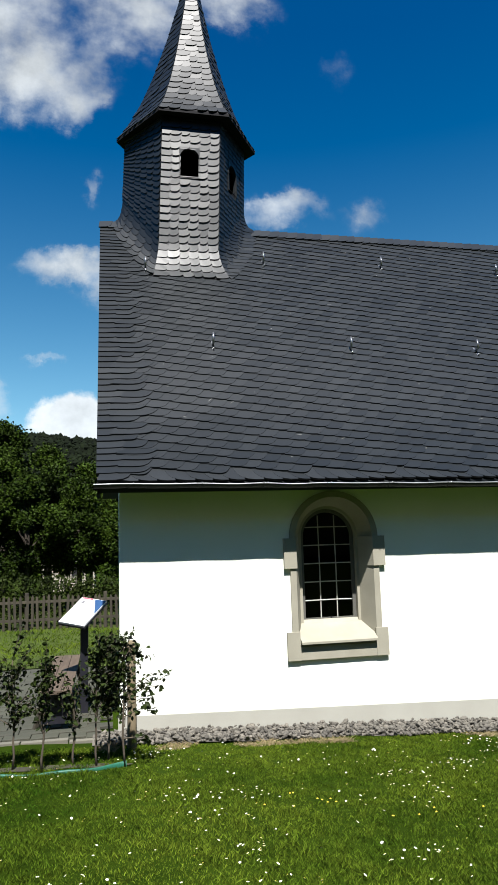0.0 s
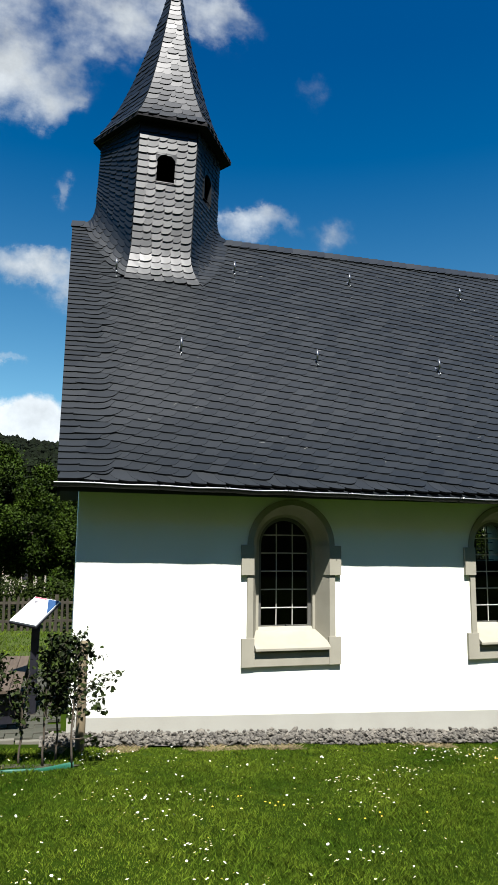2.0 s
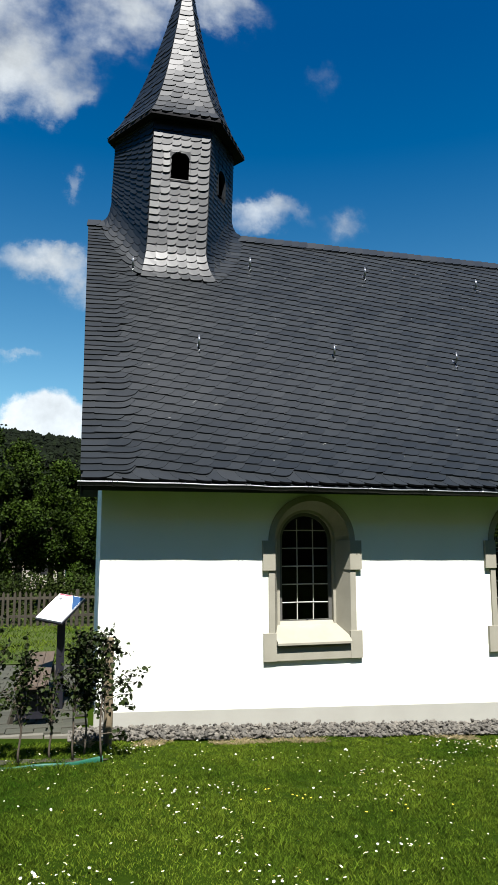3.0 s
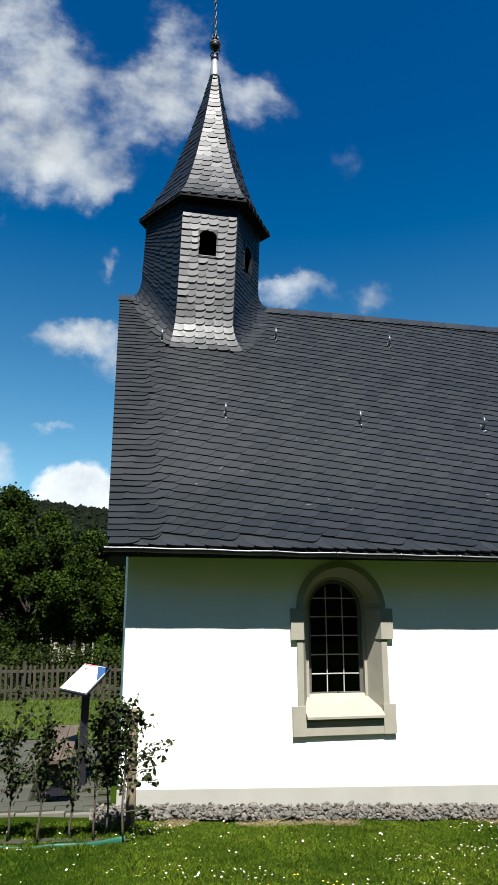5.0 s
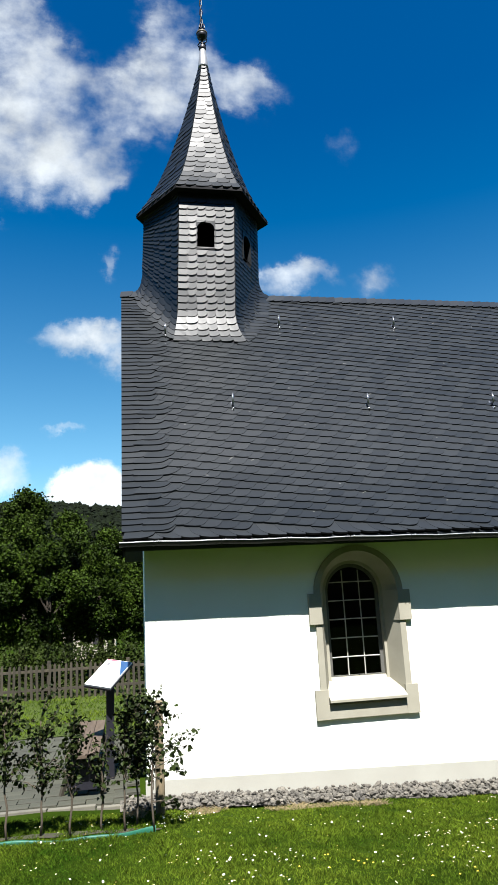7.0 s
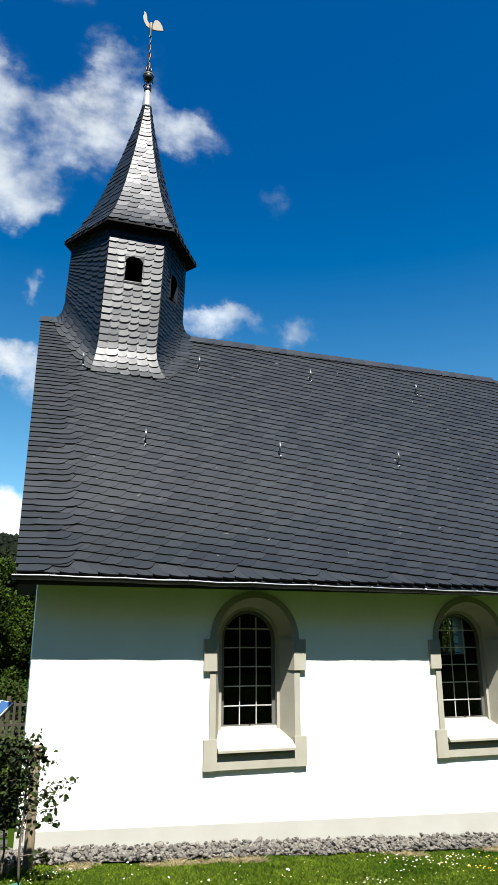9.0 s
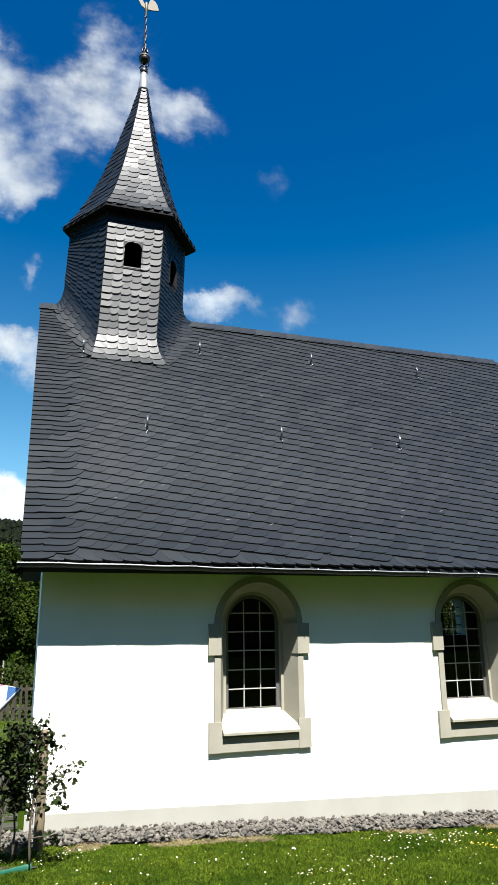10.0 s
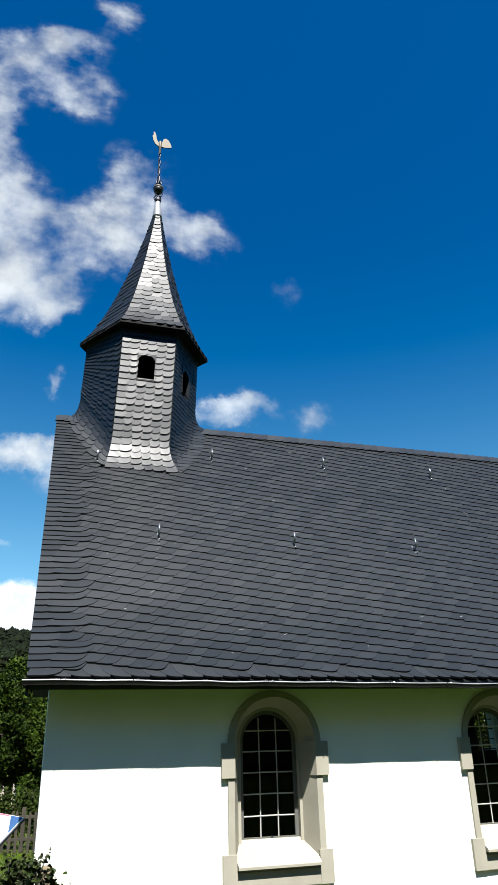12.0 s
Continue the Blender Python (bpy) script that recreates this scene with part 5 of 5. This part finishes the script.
def tree(x, y, height, radius, seed, leaves=11000, trunk_h=0.22, size=0.10, label="dense broad-leaved tree with a dark trunk"):
    r = random.Random(seed)
    rs = np.random.RandomState(seed)
    base = ground_z(x, y)
    t = thing("tree", label, "tree", "trees behind the fence", at=(x, y, base))
    h0 = height * trunk_h
    part("trunk", mesh_of("trunk", *tube([(0, 0, -0.2), (0.05, 0, h0), (0.1 * r.uniform(-1, 1), 0.1, height * 0.55), (0.2 * r.uniform(-1, 1), 0.1, height * 0.85)], [height * 0.028, height * 0.022, height * 0.014, height * 0.004], 9), BARK, True), BARK, t)
    centres, limbs = [], []
    for k in range(26):
        a = r.uniform(0, 6.283)
        q = r.random()
        z = h0 + (height - h0) * (0.06 + 0.86 * q)
        reach = radius * math.sin(math.pi * min(1, 0.18 + 0.78 * q)) * r.uniform(0.35, 0.95)
        c = (math.cos(a) * reach, math.sin(a) * reach, z, radius * r.uniform(0.17, 0.31))
        centres.append(c)
        if k < 11:
            b = Vector((0.03, 0.03, h0 + (z - h0) * 0.5))
            limbs.append(tube([b, b.lerp(Vector(c[:3]), 0.5) + Vector((0, 0, 0.1)), Vector(c[:3])], [height * 0.009, height * 0.006, height * 0.003], 6))
    centres.append((0, 0, height * 0.93, radius * 0.22))
    for q in limbs:
        part("limb", mesh_of("limb", *q, BARK), BARK, t)
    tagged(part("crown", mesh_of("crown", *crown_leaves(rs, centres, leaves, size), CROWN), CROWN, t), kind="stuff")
    return t


for k, (x, y, h, rad, n, foot) in enumerate(((-6.4, 21.5, 7.2, 1.9, 14000, 0.2), (-4.3, 20.8, 7.7, 1.7, 16000, 0.25), (-2.5, 20.3, 6.6, 1.7, 15000, 0.30), (-0.9, 21.0, 5.7, 1.6, 13000, 0.32), (0.6, 22.5, 4.8, 1.6, 10000, 0.3), (-5.0, 17.0, 5.6, 1.8, 15000, 0.25), (-3.0, 17.2, 4.9, 1.6, 15000, 0.24), (-1.2, 18.0, 4.6, 1.5, 14000, 0.30), (-8.4, 20.0, 6.9, 2.4, 12000, 0.22), (3.4, 24.0, 5.6, 2.2, 8000, 0.25), (15.2, 15.0, 6.0, 2.6, 9000, 0.1), (0.9, 17.8, 4.2, 1.4, 11000, 0.18))):
    tree(x, y, h, rad, 40 + k, int(n * 1.7), foot, 0.108)


def hedge_run(x0, x1, y, height, depth, seed, leaves):
    rs = np.random.RandomState(seed)
    r = random.Random(seed)
    cs = []
    n = int((x1 - x0) / 0.35)
    for i in range(n):
        x = x0 + (x1 - x0) * (i + 0.5) / n
        for z in (0.3, 0.62, 0.92):
            cs.append((x + r.uniform(-0.12, 0.12), y + r.uniform(-0.2, 0.2), ground_z(x, y) + height * z + r.uniform(-0.1, 0.08), depth * r.uniform(0.75, 1.2)))
    t = thing("hedge", "loose leafy hedge growing behind the picket fence", "hedge")
    tagged(part("foliage", mesh_of("foliage", *crown_leaves(rs, cs, leaves, 0.085), HEDGE), HEDGE, t), kind="stuff")
    tagged(part("stems", mesh_of("stems", *merged([tube([(c[0], c[1], ground_z(c[0], c[1]) - 0.05), (c[0], c[1], c[2])], [0.02, 0.008], 5) for c in cs[::3]]), BARK), BARK, t), kind="stuff")


hedge_run(-9, 2.2, 12.4, 1.24, 0.33, 71, 19000)

# small outbuilding behind the trees
house = thing("garden_house", "small pale rendered outbuilding half hidden behind the trees", "outbuilding", at=(-2.35, 34.0, ground_z(-2.4, 34)))
part("wall", box(-1.5, 1.5, -1.5, 1.5, -0.5, 2.3, 0.02), HOUSE_WALL, house)
hr = [(-1.75, -1.8, 2.2), (1.75, -1.8, 2.2), (1.75, 1.8, 2.2), (-1.75, 1.8, 2.2), (-1.75, 0, 3.2), (1.75, 0, 3.2)]
part("roof", mesh_of("roof", hr, [(0, 1, 5, 4), (2, 3, 4, 5), (0, 4, 3), (1, 2, 5), (3, 2, 1, 0)], HOUSE_ROOF), HOUSE_ROOF, house)
wdw = part("window", box(0.2, 0.9, -1.53, -1.45, 0.9, 1.7, 0.01), LOUVRE, house)
part("frame", box(0.14, 0.96, -1.545, -1.50, 1.7, 1.78, 0.005), PANEL, wdw)

# ---------------------------------------------------------------- wooded hill


def hill_z(x, y):
    q = smoothstep(120, 300, y) * (1 - 0.5 * smoothstep(330, 700, y))
    crest = 46.0 - 0.0010 * (x + 55) ** 2 * (1 if x > -55 else 0.25)
    return -4 + q * (max(6.0, crest) + 4 + 3.0 * noise.noise((x * 0.012, y * 0.012, 1)))


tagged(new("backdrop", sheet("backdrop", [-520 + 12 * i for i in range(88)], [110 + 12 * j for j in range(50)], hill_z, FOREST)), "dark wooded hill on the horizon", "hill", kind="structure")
hrng = random.Random(77)
tops = []
for k in range(8000):
    x, y = hrng.uniform(-170, 90), hrng.uniform(170, 315)
    s = hrng.uniform(1.2, 2.2)
    z = hill_z(x, y)
    ring = [(x + s * math.cos(i * 1.2566) * hrng.uniform(0.7, 1.2), y + s * math.sin(i * 1.2566), z + hrng.uniform(0, 1.2)) for i in range(5)]
    mid = [(x + 0.7 * s * math.cos(i * 1.2566 + 0.6), y + 0.7 * s * math.sin(i * 1.2566 + 0.6), z + s * 1.2 * hrng.uniform(0.8, 1.2)) for i in range(5)]
    tops.append((ring + mid + [(x, y, z + s * hrng.uniform(1.5, 2.1))], [(i, (i + 1) % 5, 5 + (i + 1) % 5, 5 + i) for i in range(5)] + [(5 + i, 5 + (i + 1) % 5, 10) for i in range(5)]))
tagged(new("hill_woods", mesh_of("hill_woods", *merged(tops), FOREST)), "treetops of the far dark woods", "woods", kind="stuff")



def slope_z(x, y):
    """Height of the added slope behind the camera, out of view."""
    d = max(0.0, -y - 20)
    return 1.6 + 0.78 * min(d, 140) + 6 * noise.noise((x * 0.03, y * 0.03, 4)) * min(1, d / 20)


# added, never in view: blocks low southern sky and darkens reflections
tagged(new("valley_side", sheet("valley_side", [-400 + 16 * i for i in range(51)], [-320 + 10 * j for j in range(31)], slope_z, FOREST)), "dark slope added out of view behind the lawn to cut skylight", "hill", kind="structure")

# ---------------------------------------------------------------- roof slates, piece by piece
for x, v, w, h, turn in parts_near:
    key = (round(w / 0.03) * 0.03, round(h / 0.02) * 0.02)
    s = part("slate", slate_mesh(key), SLATE_PIECE, roof)
    s.matrix_basis = slate_matrix(x, v, turn, (w / key[0], h / key[1], 1))
tagged(part("slate_field", mesh_of("slate_field", *merged(loose), SLATE), SLATE, roof), kind="stuff")
# ridge: a row of slates laid along the crest, and the hip's edge
x = VERGE_X
k = 0
while x < HIP_X:
    w = rng.uniform(0.15, 0.19)
    if not (TOWER_X - BODY_SIDE - 0.1 < x < TOWER_X + BODY_SIDE + 0.05):
        m = slate_matrix(x, ROOF_LEN - 0.245, 0.12, (1, 1, 1))
        sv, sf = slate_shape(w * 1.1, 0.21, 0.04)
        me = mesh_of("ridge_slate", [m @ (Vector(q) + Vector((0, 0, 0.018))) for q in sv], sf, SLATE_PIECE)
        part("ridge_slate", me, SLATE_PIECE, roof)
    x += w
hipv = [(HIP_X - 0.05, RIDGE_Y, RIDGE_Z + 0.015), (hip_limit(1.5), 1.5, roof_z(1.5) + 0.015), (hip_limit(KICK_Y), KICK_Y, roof_z(KICK_Y) + 0.015), (hip_limit(EAVE_Y), EAVE_Y, EAVE_Z)]
part("hip_cap", mesh_of("hip_cap", *tube(hipv, 0.035, 6), SLATE_BED), SLATE_BED, roof)
part("ridge_cap", mesh_of("ridge_cap", *tube([(VERGE_X, RIDGE_Y, RIDGE_Z - 0.005), (HIP_X, RIDGE_Y, RIDGE_Z - 0.005)], 0.03, 6), SLATE_BED), SLATE_BED, roof)
# pale chips and lichen spots on the slates
CHIP = material("pale_lichen", (0.24, 0.24, 0.23), 0.9, scale=30, fine=90)
chips = []
cr = random.Random(17)
for k in range(75):
    x, v = cr.uniform(0.1, 9.0), cr.uniform(0.3, ROOF_LEN - 0.5)
    if under_tower(x, v):
        continue
    m = slate_matrix(x, v, cr.uniform(-0.6, 0.9))
    ln, wd = cr.choice(((0.012, 0.008), (0.018, 0.006), (0.05, 0.005), (0.010, 0.010)))
    n = 7
    ring = [(ln * math.cos(i * 6.283 / n) * cr.uniform(0.6, 1.1), wd * math.sin(i * 6.283 / n) * cr.uniform(0.6, 1.1), 0.031) for i in range(n)]
    chips.append(([m @ Vector(q) for q in ring] + [m @ Vector((0, 0, 0.034))], [(i, (i + 1) % n, n) for i in range(n)]))
tagged(part("lichen", mesh_of("lichen", *merged(chips), CHIP), CHIP, roof, "pale lichen spots and chipped slate edges"), kind="stuff")
